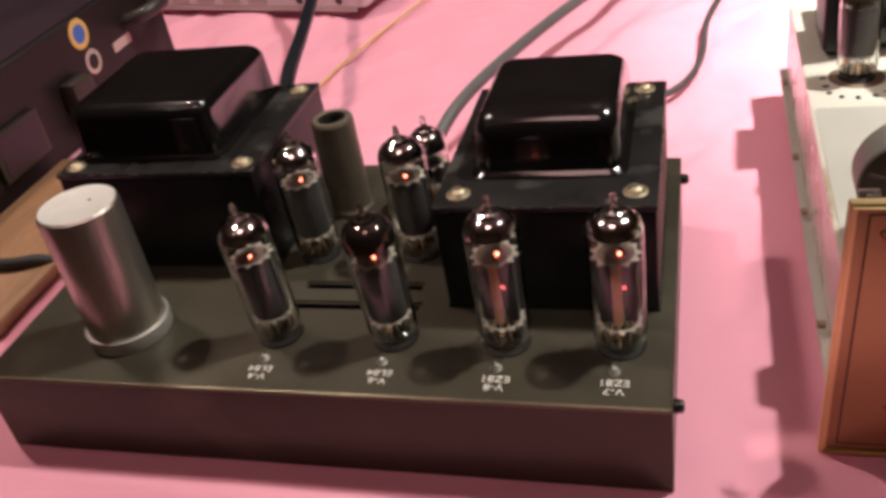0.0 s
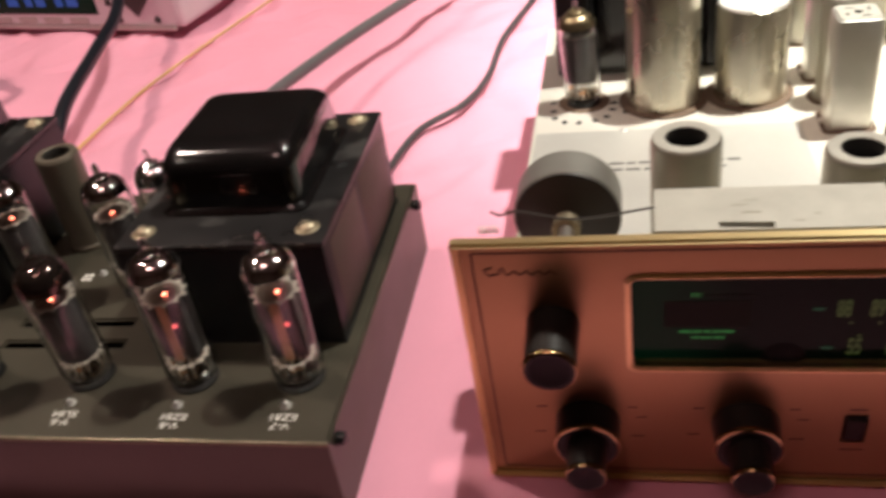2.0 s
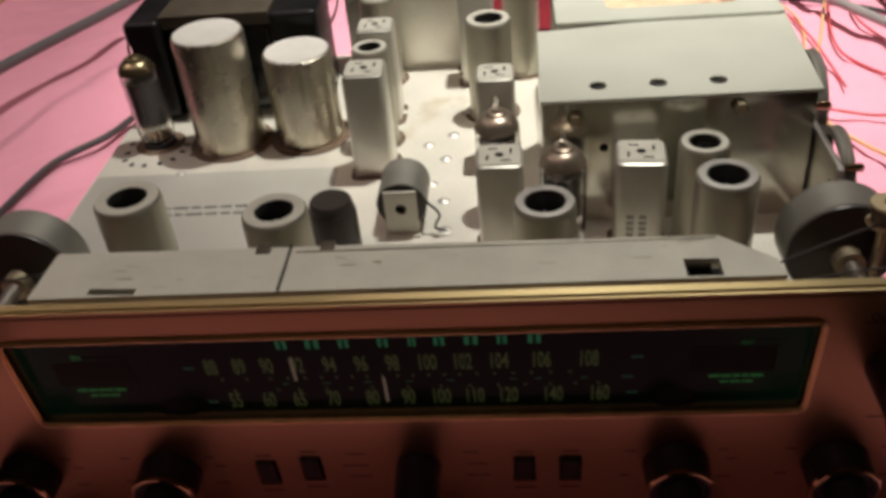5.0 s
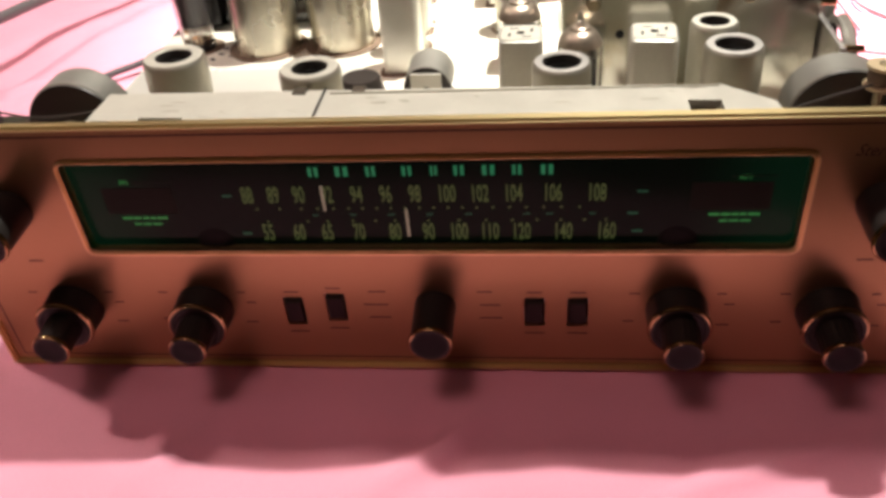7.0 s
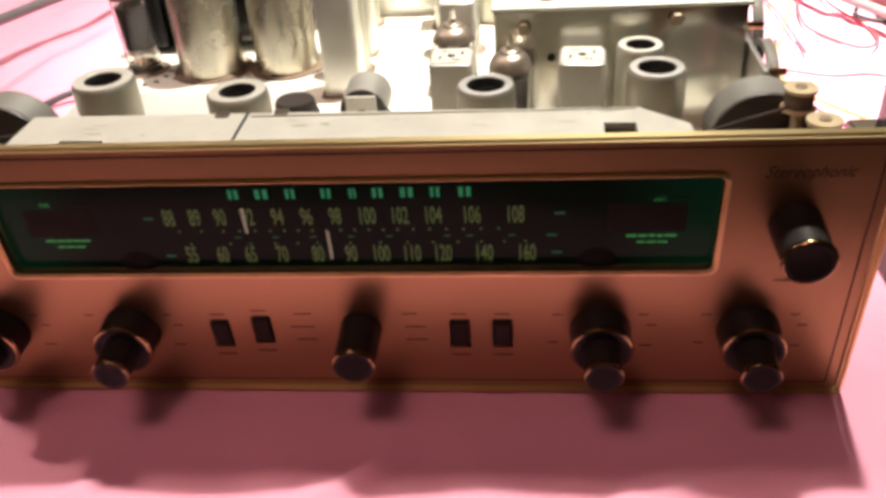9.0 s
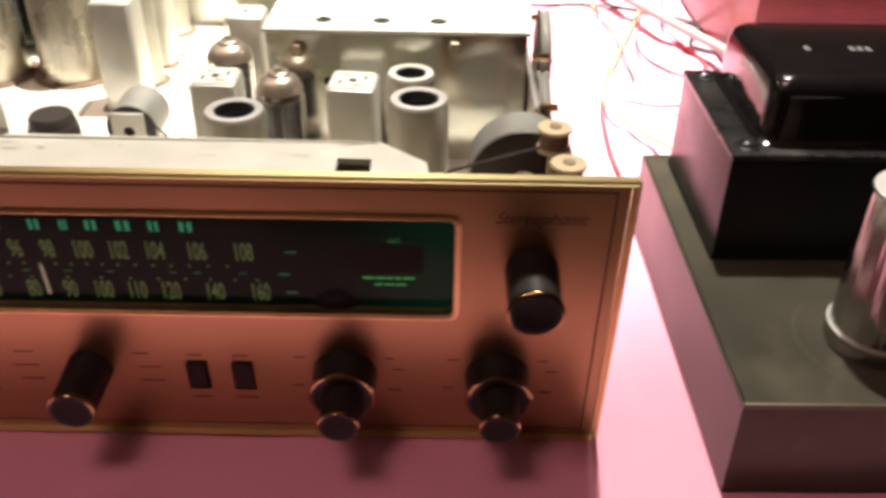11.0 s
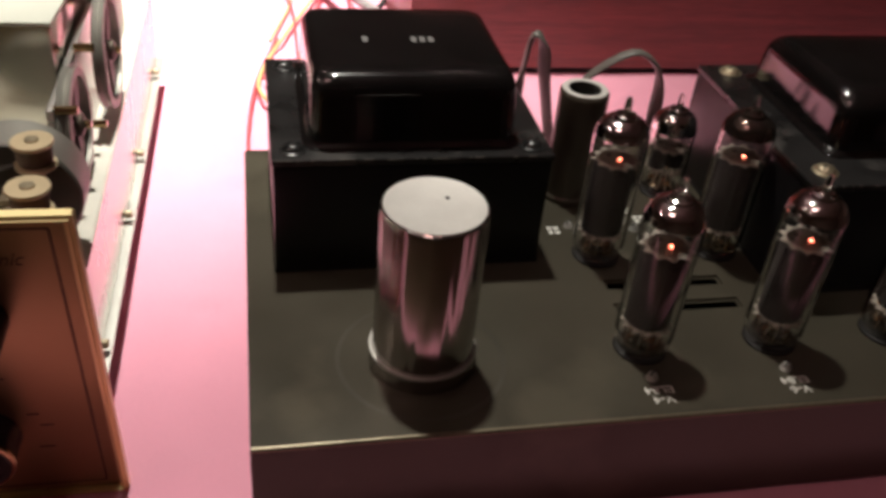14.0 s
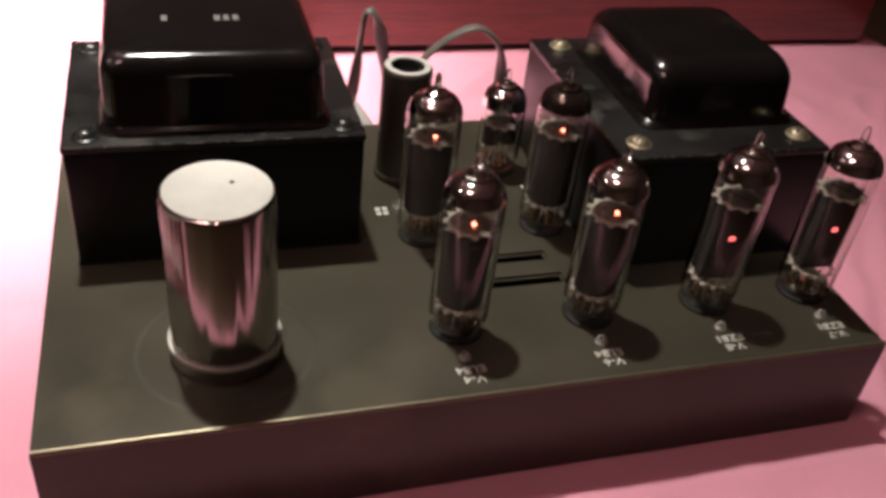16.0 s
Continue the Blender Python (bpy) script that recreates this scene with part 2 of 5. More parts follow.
M_CREAM = mat("cream_bobbin", (0.50, 0.40, 0.25), 0.5, 0.2)
M_WOOD = mat("mahogany_veneer", (0.20, 0.047, 0.037), 0.34, 0, 0.45, 20, 260, 0.1, stretch=(0.25, 2, 6), coat=0.2)
M_WOODB = mat("walnut_board", (0.30, 0.16, 0.085), 0.5, 0, 0.35, 20, 260, 0.1, stretch=(3, 0.3, 2))
M_CASE = mat("brown_wrinkle_case", (0.014, 0.0092, 0.0085), 0.5, 0.1, 0.15, 40, 1600, 0.4)
# Plum base colour carries the purple sheen of the case top.
M_CASETOP = mat("plum_sheen_case", (0.034, 0.020, 0.030), 0.4, 0.1, 0.1, 20, 1600, 0.2)
M_WHITEP = mat("white_silver_plastic", (0.68, 0.67, 0.68), 0.35, 0.3, 0.05, 20, 900, 0.03)
M_SCREEN = glow("blue_display", (0.02, 0.10, 0.45), 0.5)
M_BLUE = mat("blue_sticker", (0.05, 0.16, 0.55), 0.45)
M_YELLOW = mat("yellow_sticker", (0.75, 0.50, 0.14), 0.5)
M_PALE = mat("pale_paper_sticker", (0.55, 0.42, 0.38), 0.6)
M_RED = mat("deep_red_case", (0.30, 0.015, 0.022), 0.3, 0, 0.2, 30, 800, 0.05, coat=0.3)
M_GREYC = mat("grey_cable", (0.115, 0.11, 0.11), 0.5, 0, 0.1, 60, 900, 0.05)
M_DARKC = mat("dark_grey_cable", (0.05, 0.048, 0.05), 0.5)
M_BLUEC = mat("blue_black_cable", (0.008, 0.010, 0.015), 0.4)
M_YELC = mat("amber_wire", (0.72, 0.45, 0.20), 0.4)
M_PINKC = mat("red_wire", (0.55, 0.08, 0.09), 0.4)
M_FLATC = mat("grey_flat_cord", (0.13, 0.12, 0.105), 0.45)
M_WALL = mat("dim_room_wall", (0.34, 0.29, 0.25), 0.8, 0, 0.1, 3, 200, 0.1)
M_CEIL = mat("ceiling_paint", (0.50, 0.47, 0.43), 0.85, 0, 0.05, 3, 200, 0.1)
M_FLOOR = mat("olive_beige_carpet", (0.36, 0.29, 0.18), 0.9, 0, 0.2, 12, 400, 0.3)

# ---- mesh helpers ----
MM = 0.001


def part(name, bm, material, parent=None, label="", smooth=True, at=None):
    """Link a bmesh, drawn in millimetres, as one mesh object under a thing or a part."""
    bmesh.ops.scale(bm, vec=(MM, MM, MM), verts=bm.verts)
    if smooth:
        for f in bm.faces:
            f.smooth = True
        for e in bm.edges:
            if len(e.link_faces) == 2 and e.calc_face_angle(0) > 0.6:
                e.smooth = False
    me = bpy.data.meshes.new(name)
    bm.to_mesh(me)
    bm.free()
    me.materials.append(material)
    ob = new(name, me)
    if parent:
        ob.parent = parent
    if at is not None:
        ob.matrix_basis = at
    if label:
        ob["label"] = label
    return ob


def pieces(name, boxes, material, parent, label=""):
    """Small flat marks, each a part of its own."""
    for b in boxes:
        part(name, box(*b), material, parent, label, smooth=False)


def mm(x, y, z=0, rx=0, ry=0, rz=0):
    return pose(x * MM, y * MM, z * MM, rx, ry, rz)


def bevelled(bm, width, segments=2, keep=None):
    if width:
        edges = [e for e in bm.edges if keep is None or keep(e)]
        bmesh.ops.bevel(bm, geom=edges, offset=width, segments=segments, affect="EDGES", profile=0.6)
    return bm


def box(x0, x1, y0, y1, z0, z1, bevel=0.0, segments=2, bm=None):
    own = bmesh.new()
    bmesh.ops.create_cube(own, size=1)
    for v in own.verts:
        v.co = Vector(((x0 + x1) / 2 + v.co.x * (x1 - x0), (y0 + y1) / 2 + v.co.y * (y1 - y0), (z0 + z1) / 2 + v.co.z * (z1 - z0)))
    bevelled(own, bevel, segments)
    return join(bm, own) if bm else own


def join(bm, other):
    me = bpy.data.meshes.new("tmp")
    other.to_mesh(me)
    other.free()
    bm.from_mesh(me)
    bpy.data.meshes.remove(me)
    return bm


def lathe(profile, segments=40, axis="z", cx=0, cy=0, cz=0, bm=None):
    """Turn a profile of (radius, height) pairs round an axis; closes at radius 0."""
    own = bmesh.new()
    rings = []
    for r, hgt in profile:
        if r < 1e-6:
            rings.append([own.verts.new((0, 0, hgt))])
        else:
            rings.append([own.verts.new((r * math.cos(2 * math.pi * k / segments), r * math.sin(2 * math.pi * k / segments), hgt)) for k in range(segments)])
    for a, b in zip(rings, rings[1:]):
        for k in range(segments):
            n = (k + 1) % segments
            if len(a) == 1 and len(b) == 1:
                continue
            if len(a) == 1:
                own.faces.new((a[0], b[n], b[k]))
            elif len(b) == 1:
                own.faces.new((a[k], a[n], b[0]))
            else:
                own.faces.new((a[k], a[n], b[n], b[k]))
    bmesh.ops.recalc_face_normals(own, faces=own.faces)
    turn = {"z": Matrix(), "y": Matrix.Rotation(radians(-90), 4, "X"), "-y": Matrix.Rotation(radians(90), 4, "X"), "x": Matrix.Rotation(radians(90), 4, "Y")}[axis]
    bmesh.ops.transform(own, matrix=Matrix.Translation((cx, cy, cz)) @ turn, verts=own.verts)
    return join(bm, own) if bm else own


def cyl(r, z0, z1, segments=32, edge=0.4, axis="z", cx=0, cy=0, cz=0, bm=None):
    return lathe([(0, z0), (r - edge, z0), (r, z0 + edge), (r, z1 - edge), (r - edge, z1), (0, z1)], segments, axis, cx, cy, cz, bm)


def outline(points, z0, z1, holes=(), bevel=0.0):
    """A plate with an outline in x, y and openings, given as point lists, between two heights."""
    own = bmesh.new()
    edges = []
    for loop in (points, *holes):
        vs = [own.verts.new((x, y, z1)) for x, y in loop]
        edges += [own.edges.new((vs[k], vs[(k + 1) % len(vs)])) for k in range(len(vs))]
    made = bmesh.ops.triangle_fill(own, use_beauty=True, use_dissolve=False, edges=edges)
    faces = [g for g in made["geom"] if isinstance(g, bmesh.types.BMFace)]
    ext = bmesh.ops.extrude_face_region(own, geom=faces)
    for v in ext["geom"]:
        if isinstance(v, bmesh.types.BMVert):
            v.co.z = z0
    bmesh.ops.recalc_face_normals(own, faces=own.faces)
    if bevel:
        sharp = [e for e in own.edges if len(e.link_faces) == 2 and abs(e.verts[0].co.z - z1) < 1e-6 and abs(e.verts[1].co.z - z1) < 1e-6 and e.calc_face_angle(0) > 1]
        bmesh.ops.bevel(own, geom=sharp, offset=bevel, segments=2, affect="EDGES")
    return own


def ring_points(cx, cy, r, n=20, ry=None):
    return [(cx + r * math.cos(2 * math.pi * k / n), cy + (ry or r) * math.sin(2 * math.pi * k / n)) for k in range(n)]


def round_rect(x0, x1, y0, y1, r, n=5):
    pts = []
    for cx, cy, a in ((x1 - r, y1 - r, 0), (x0 + r, y1 - r, 90), (x0 + r, y0 + r, 180), (x1 - r, y0 + r, 270)):
        pts += [(cx + r * math.cos(radians(a + 90 * k / n)), cy + r * math.sin(radians(a + 90 * k / n))) for k in range(n + 1)]
    return pts


def loft(layers):
    """Skin through rings of equal count, closed at both ends."""
    own = bmesh.new()
    rings = [[own.verts.new(p) for p in ring] for ring in layers]
    n = len(rings[0])
    for a, b in zip(rings, rings[1:]):
        for k in range(n):
            own.faces.new((a[k], a[(k + 1) % n], b[(k + 1) % n], b[k]))
    own.faces.new(rings[-1])
    own.faces.new(rings[0][::-1])
    bmesh.ops.recalc_face_normals(own, faces=own.faces)
    return own


def smooth_path(points, steps=10):
    pts = [Vector(p) for p in points]
    pts = [2 * pts[0] - pts[1], *pts, 2 * pts[-1] - pts[-2]]
    out = []
    for a, b, c, d in zip(pts, pts[1:], pts[2:], pts[3:]):
        for k in range(steps):
            u = k / steps
            out.append(0.5 * (2 * b + (c - a) * u + (2 * a - 5 * b + 4 * c - d) * u * u + (3 * b - a - 3 * c + d) * u**3))
    return [*out, pts[-2]]


def sweep(points, r, sides=10, steps=10, flat=1.0):
    """A round or flattened cord along a smooth line."""
    line = smooth_path(points, steps)
    own = bmesh.new()
    rings, side = [], Vector((0, 0, 1))
    for k, p in enumerate(line):
        way = (line[min(k + 1, len(line) - 1)] - line[max(k - 1, 0)]).normalized()
        across = way.cross(side)
        across = across.normalized() if across.length > 1e-4 else Vector((1, 0, 0))
        up = across.cross(way).normalized()
        rings.append([own.verts.new(p + across * r * flat * math.cos(2 * math.pi * j / sides) + up * r * math.sin(2 * math.pi * j / sides)) for j in range(sides)])
    for a, b in zip(rings, rings[1:]):
        for j in range(sides):
            own.faces.new((a[j], a[(j + 1) % sides], b[(j + 1) % sides], b[j]))
    own.faces.new(rings[0][::-1])
    own.faces.new(rings[-1])
    bmesh.ops.recalc_face_normals(own, faces=own.faces)
    return own


def lettering(name, text, height, material, parent, at, label="", squeeze=1.0, shear=0.0, bold=0.0):
    """Flat raised characters in the built-in font, height in millimetres, centred at the given pose, each an object of its own."""
    rows, size, pitch = text.split("\n"), height * MM * 1.4, 0.95
    for k, row in enumerate(rows):
        drop = ((len(rows) - 1) / 2 - k) * size * pitch
        widths = []
        for n in range(len(row) + 1):
            curve = bpy.data.curves.new("tmp", "FONT")
            curve.body, curve.size = row[:n] + "|", size
            tmp = bpy.data.objects.new("tmp", curve)
            me = bpy.data.meshes.new_from_object(tmp)
            widths.append(max(v.co.x for v in me.vertices))
            bpy.data.objects.remove(tmp)
            bpy.data.meshes.remove(me)
        for n, char in enumerate(row):
            if char == " ":
                continue
            curve = bpy.data.curves.new("tmp", "FONT")
            curve.body, curve.size, curve.align_y = char, size, "CENTER"
            curve.extrude, curve.resolution_u, curve.offset = 0.00006, 3, bold * MM
            tmp = bpy.data.objects.new("tmp", curve)
            me = bpy.data.meshes.new_from_object(tmp)
            bpy.data.objects.remove(tmp)
            bm = bmesh.new()
            bm.from_mesh(me)
            bmesh.ops.remove_doubles(bm, verts=bm.verts, dist=1e-7)
            bm.to_mesh(me)
            bm.free()
            slant = Matrix.Identity(4)
            slant[0][1] = shear
            me.transform(Matrix.Diagonal((squeeze, 1, 1, 1)) @ slant)
            me.materials.append(material)
            ob = new(name, me)
            ob.parent = parent
            ob.matrix_basis = at @ Matrix.Translation(((widths[n] - widths[0] - (widths[-1] - widths[0]) / 2) * squeeze, drop, 0))
            if label:
                ob["label"] = label


def thing(name, m, label, category, group="", kind=""):
    ob = new(name)
    ob.empty_display_size = 0.02
    ob.matrix_world = m
    return tagged(ob, label, category, group, kind)

# ---- the room and the table ----


def slab(name, x0, x1, y0, y1, z0, z1, material, label, kind="structure"):
    return tagged(part(name, box(x0 * 1000, x1 * 1000, y0 * 1000, y1 * 1000, z0 * 1000, z1 * 1000), material, smooth=False), label, name.split("_")[0], kind=kind)


slab("floor", -3.0, 3.4, -2.6, 3.2, -0.85, -0.75, M_FLOOR, "olive beige carpet floor around the table")
slab("wall_north", -3.0, 3.4, 3.2, 3.3, -0.75, 1.9, M_WALL, "dim plain brown room wall")
slab("wall_south", -3.0, 3.4, -2.7, -2.6, -0.75, 1.9, M_WALL, "dim plain brown room wall")
slab("wall_west", -3.1, -3.0, -2.6, 3.2, -0.75, 1.9, M_WALL, "dim plain brown room wall")
slab("wall_east", 3.4, 3.5, -2.6, 3.2, -0.75, 1.9, M_WALL, "dim plain brown room wall")
slab("ceiling", -3.0, 3.4, -2.6, 3.2, 1.9, 2.0, M_CEIL, "plain matt ceiling of the room")

TX0, TX1, TY0, TY1 = -1.25, 1.03, -0.112, 1.25
GROUND = -0.003


FOOTPRINTS = ((-0.37, -0.04, -0.03, 0.19), (-0.01, 0.39, -0.005, 0.345), (0.42, 0.74, -0.025, 0.195), (0.52, 1.0, 0.345, 0.71), (-0.91, -0.41, 0.03, 0.46))


def cloth_height(x, y):
    """Creases and soft folds of the cloth, all at or below the level on which things stand."""
    v = Vector((x, y, 0.3))
    soft = noise.noise(v * 6.0) * 2.8 + noise.noise(Vector((x * 13 + y * 9, y * 5.0 - x * 4, 1.7))) * 4.4
    crease = max(0.0, 1 - abs(noise.noise(Vector((x * 5 + 3, y * 8.0 - x * 4.5, 4.1)))) * 9) + 0.8 * max(0.0, 1 - abs(noise.noise(Vector((x * 9 - y * 6, y * 4.0, 9.1)))) * 11)
    pucker = max(0.0, 1 - abs(noise.noise(Vector((x * 14 + y * 11, y * 17 - x * 6, 2.7)))) * 6) * max(0.0, noise.noise(Vector((x * 4, y * 4, 6.6))) + 0.5)
    fine = noise.noise(v * 55.0) * 0.5 + noise.noise(Vector((x * 30 + y * 12, y * 16 - x * 9, 3.3))) * 3.4
    far = min(max(a - x, x - b, c - y, y - d) for a, b, c, d in FOOTPRINTS)
    free = min(1.0, max(0.12, far / 0.02 + 0.12))
    return -3.3 - free * max(0.0, min(9.0, 5.2 + soft + fine - 5.2 * crease - 5.0 * pucker))


# Unseen edge, shaped to set how much lit cloth the panel and cans reflect.
def front_edge(x):
    """The cloth's front edge bulges forward before the tuner and swings back before both amplifiers."""
    k = min(1.0, max(0.0, (abs(x - 0.09) - 0.12) / 0.20))
    return TY0 + 0.042 * k * k * (3 - 2 * k)


def tablecloth():
    nx, ny = 420, 260
    verts, faces = [], []
    for j in range(ny + 1):
        for i in range(nx + 1):
            x = TX0 + (TX1 - TX0) * i / nx
            y = front_edge(x) + (TY1 - front_edge(x)) * j / ny
            verts.append((x, y, cloth_height(x, y) * MM))
    for j in range(ny):
        for i in range(nx):
            a = j * (nx + 1) + i
            faces.append((a, a + 1, a + nx + 2, a + nx + 1))
    rim = [i for i in range(nx + 1)] + [j * (nx + 1) + nx for j in range(1, ny + 1)] + [ny * (nx + 1) + i for i in range(nx - 1, -1, -1)] + [j * (nx + 1) for j in range(ny - 1, 0, -1)]
    base = len(verts)
    for k, a in enumerate(rim):
        x, y, z = verts[a]
        sway = 0.012 * math.sin(k * 0.35) + 0.012
        out = Vector((x - (TX0 + TX1) / 2, y - (TY0 + TY1) / 2)).normalized()
        verts.append((x + out.x * sway, y + out.y * sway, -0.28))
    n = len(rim)
    for k in range(n):
        faces.append((rim[k], base + k, base + (k + 1) % n, rim[(k + 1) % n]))
    me = bpy.data.meshes.new("tablecloth")
    me.from_pydata(verts, [], faces)
    me.validate()
    for f in me.polygons:
        f.use_smooth = True
    me.materials.append(M_CLOTH)
    return tagged(new("tablecloth", me), "creased pink cotton tablecloth spread over the table", "tablecloth")


tablecloth()
table = thing("table", pose(0, 0, 0), "plain wooden table under the pink cloth", "table")
part("tabletop", box(TX0 * 1000 + 4, TX1 * 1000 - 4, TY0 * 1000 + 60, TY1 * 1000 - 4, -37, -12.8, 1), M_WOODB, table)
for lx in (TX0 * 1000 + 60, TX1 * 1000 - 60):
    for ly in (TY0 * 1000 + 110, TY1 * 1000 - 60):
        part("leg", box(lx - 25, lx + 25, ly - 25, ly + 25, -750, -37, 2), M_WOODB, table)

# ---- vacuum tubes ----


def glass_profile(r, body, dome, tip, wall=0.8):
    """Outer and inner line of a tube's envelope, from the foot up to the exhaust tip."""
    outer = [(0, 1.4), (r - 4.5, 1.5), (r - 2.4, 2.2), (r - 0.9, 3.8), (r - 0.2, 6.0), (r, 8.5), (r, body)]
    for k in range(1, 7):
        a = math.pi / 2 * k / 7
        outer.append((2.0 + (r - 2.0) * math.cos(a) ** 0.75, body + (dome - body) * math.sin(a)))
    outer += [(1.9, dome + 0.6), (1.5, dome + 2.0), (1.25, tip - 2.0), (0.8, tip - 0.6), (0, tip)]
    inner = [(0, dome - wall)]
    for k in range(6, 0, -1):
        a = math.pi / 2 * k / 7
        inner.append((1.5 + (r - wall - 1.5) * math.cos(a) ** 0.75, body + (dome - wall - body) * math.sin(a)))
    inner += [(r - wall, body), (r - wall, 8.5), (r - 1.3, 5.8), (r - 3.0, 4.2), (0, 3.8)]
    return outer, inner


def mica(r, z, teeth=9, depth=2.9):
    """A star-shaped wafer with scalloped teeth round a clear middle."""
    pts = []
    for k in range(teeth):
        for da, rr in ((0.0, r), (0.10, r - 0.25), (0.30, r - depth * 0.85), (0.5, r - depth), (0.70, r - depth * 0.85), (0.90, r - 0.25)):
            a = 2 * math.pi * (k + da) / teeth
            pts.append((rr * math.cos(a), rr * math.sin(a)))
    return outline(pts, z, z + 0.4, [ring_points(0, 0, r - depth - 0.9, 22)])


def tube(parent, x, y, z, kind="pentode", turn=0.0, r=10.8, body=52.0, dome=60.5, tip=68.5, getter=None, low=47.0, lit=True, lean=0.0, gap=9.5):
    outer, inner = glass_profile(r, body, dome, tip)
    bm, hollow = lathe(outer, 36), lathe(inner, 36)
    bmesh.ops.recalc_face_normals(bm, faces=bm.faces)
    bmesh.ops.recalc_face_normals(hollow, faces=hollow.faces)
    bmesh.ops.reverse_faces(hollow, faces=hollow.faces)
    join(bm, hollow)
    ob = part("vacuum_tube", bm, M_GLASS, parent, at=mm(x, y, z, 0, lean, turn))
    ob.visible_shadow = False
    g = getter or M_GETTER
    cap = []
    for k in range(0, 8):
        a = math.pi / 2 * k / 7
        cap.append((2.0 + (r - 1.93) * max(0.0, math.cos(a)) ** 0.75, body + (dome + 0.07 - body) * math.sin(a)))
    cap[-1] = (4.9, dome - 0.2)
    cap += [(4.5, dome + 0.9), (3.7, dome + 1.3), (2.6, dome + 1.0), (2.0, dome + 1.8), (1.6, dome + 2.4)]
    prof = [(r + 0.07, low), (r + 0.07, max(low + 0.3, body)), *cap[1:]] if low < body else cap[1:]
    part("getter_mirror", lathe(prof, 36), g, ob, "silvery brown getter mirror under the dome")
    part("socket", lathe([(0, 0.1), (r - 0.8, 0.1), (r - 0.8, 0.8), (r - 1.2, 1.1), (r - 2.6, 1.2), (0, 1.2)], 40), M_BAKE, ob)
    top = body - gap
    part("mica_wafer", mica(r - 0.95, top, 11, 1.9), M_MICA, ob, "jagged white mica wafer")
    part("mica_centre", lathe([(0, top + 0.3), (r - 3.6, top + 0.3), (r - 3.6, top), (0, top)], 22), M_SMOKE, ob, "smoky clear mica centre")
    part("lower_mica", mica(r - 0.95, 13.0, 13, 1.6), M_MICA, ob, "jagged white mica wafer")
    rnd = random.Random(int(x * 7 + y * 3))
    wires, straps = bmesh.new(), bmesh.new()
    for k in range(9):
        a = 2 * math.pi * (k + 0.5) / 10
        px, py, w = 5.6 * math.cos(a), 5.6 * math.sin(a), rnd.uniform(-1.4, 1.4)
        join(wires, sweep([(px, py, 4.2), (px + w * 0.5, py - w * 0.4, 7.5), (px * 0.8 + w, py * 0.8 + w, 10.5), (px * 0.8, py * 0.8, 13.2)], 0.36, 6, 3))
        if k % 2:
            zb = rnd.uniform(6.5, 9.5)
            box(px * 1.15 - 1.3, px * 1.15 + 1.3, py * 1.15 - 0.25, py * 1.15 + 0.25, zb, zb + rnd.uniform(1.2, 3.0), 0.1, bm=straps)
    part("pin_wires", wires, M_WIRE, ob)
    part("strap", straps, M_COPPER, ob, "coppery connecting straps")
    part("glass_button", lathe([(0, 4.0), (r - 4.2, 4.0), (r - 3.2, 4.8), (r - 4.6, 5.6), (r - 6.2, 5.0), (2.4, 5.2), (1.6, 7.2), (0.8, 7.8), (0, 7.6)], 20), M_AMBER, ob, "amber-tinted moulded glass button")
    if kind == "pentode":
        ring = lambda zz, s: [(s * 8.6 * math.cos(2 * math.pi * k / 28), s * 7.7 * math.sin(2 * math.pi * k / 28), zz) for k in range(28)]  # noqa: E731
        an = loft([ring(14.2, 0.97), ring(15.0, 1.0), ring(top - 1.2, 1.0), ring(top - 0.4, 0.97)])
        box(-9.3, 9.3, -0.5, 0.5, 15, top - 1.2, 0.2, bm=an)
        box(-2.4, 2.4, -8.2, -7.4, 17, top - 4, 0.2, bm=an)
        part("anode", an, M_ANODE, ob, "dark grey carbonised anode")
        if lit:
            part("glowing_heater", cyl(0.7, top + 0.4, top + 1.3, 12, 0.3, cx=0.6, cy=-1.4), M_HEAT, ob, "glowing orange heater end")
    elif kind == "rectifier":
        an = bmesh.new()
        box(-7.4, -2.2, -3.8, 3.8, 14.5, top - 0.6, 0.9, bm=an)
        box(2.2, 7.4, -3.8, 3.8, 14.5, top - 0.6, 0.9, bm=an)
        box(-8.8, 8.8, 1.2, 2.0, 16, top - 2, 0.2, bm=an)
        part("anode", an, M_ANODE, ob, "two dark box anodes")
        if lit == "slot":
            part("shield_plate", box(-6.2, 6.2, -4.6, -4.1, 15, top - 1.5, 0.2), M_ANODE, ob)
            part("glowing_slot", box(-1.3, 0.9, -5.1, -4.5, 32.8, 34.4, 0.15), M_HEATR, ob, "red glow in the anode gap")
        else:
            part("copper_rod", box(-2.1, 1.7, -5.2, -4.6, 14, top - 0.4, 0.2), M_STRIP, ob, "copper coloured support strip")
            part("glowing_slot", box(1.9, 3.3, -4.6, -3.7, 31.0, 32.3, 0.15), M_HEATR, ob, "red glow in the anode gap")
            part("glowing_heater", cyl(0.75, top + 0.4, top + 1.5, 12, 0.3, cx=1.4, cy=-1.2), M_HEAT, ob, "glowing orange heater end")
    else:
        an = bmesh.new()
        lathe([(0, 14), (4.0, 14), (4.0, top - 0.5), (0, top - 0.5)], 18, cx=-4.2, bm=an)
        lathe([(0, 14), (4.0, 14), (4.0, top - 0.5), (0, top - 0.5)], 18, cx=4.2, bm=an)
        part("anode", an, M_ANODE, ob, "pair of grey triode anodes")
    return ob


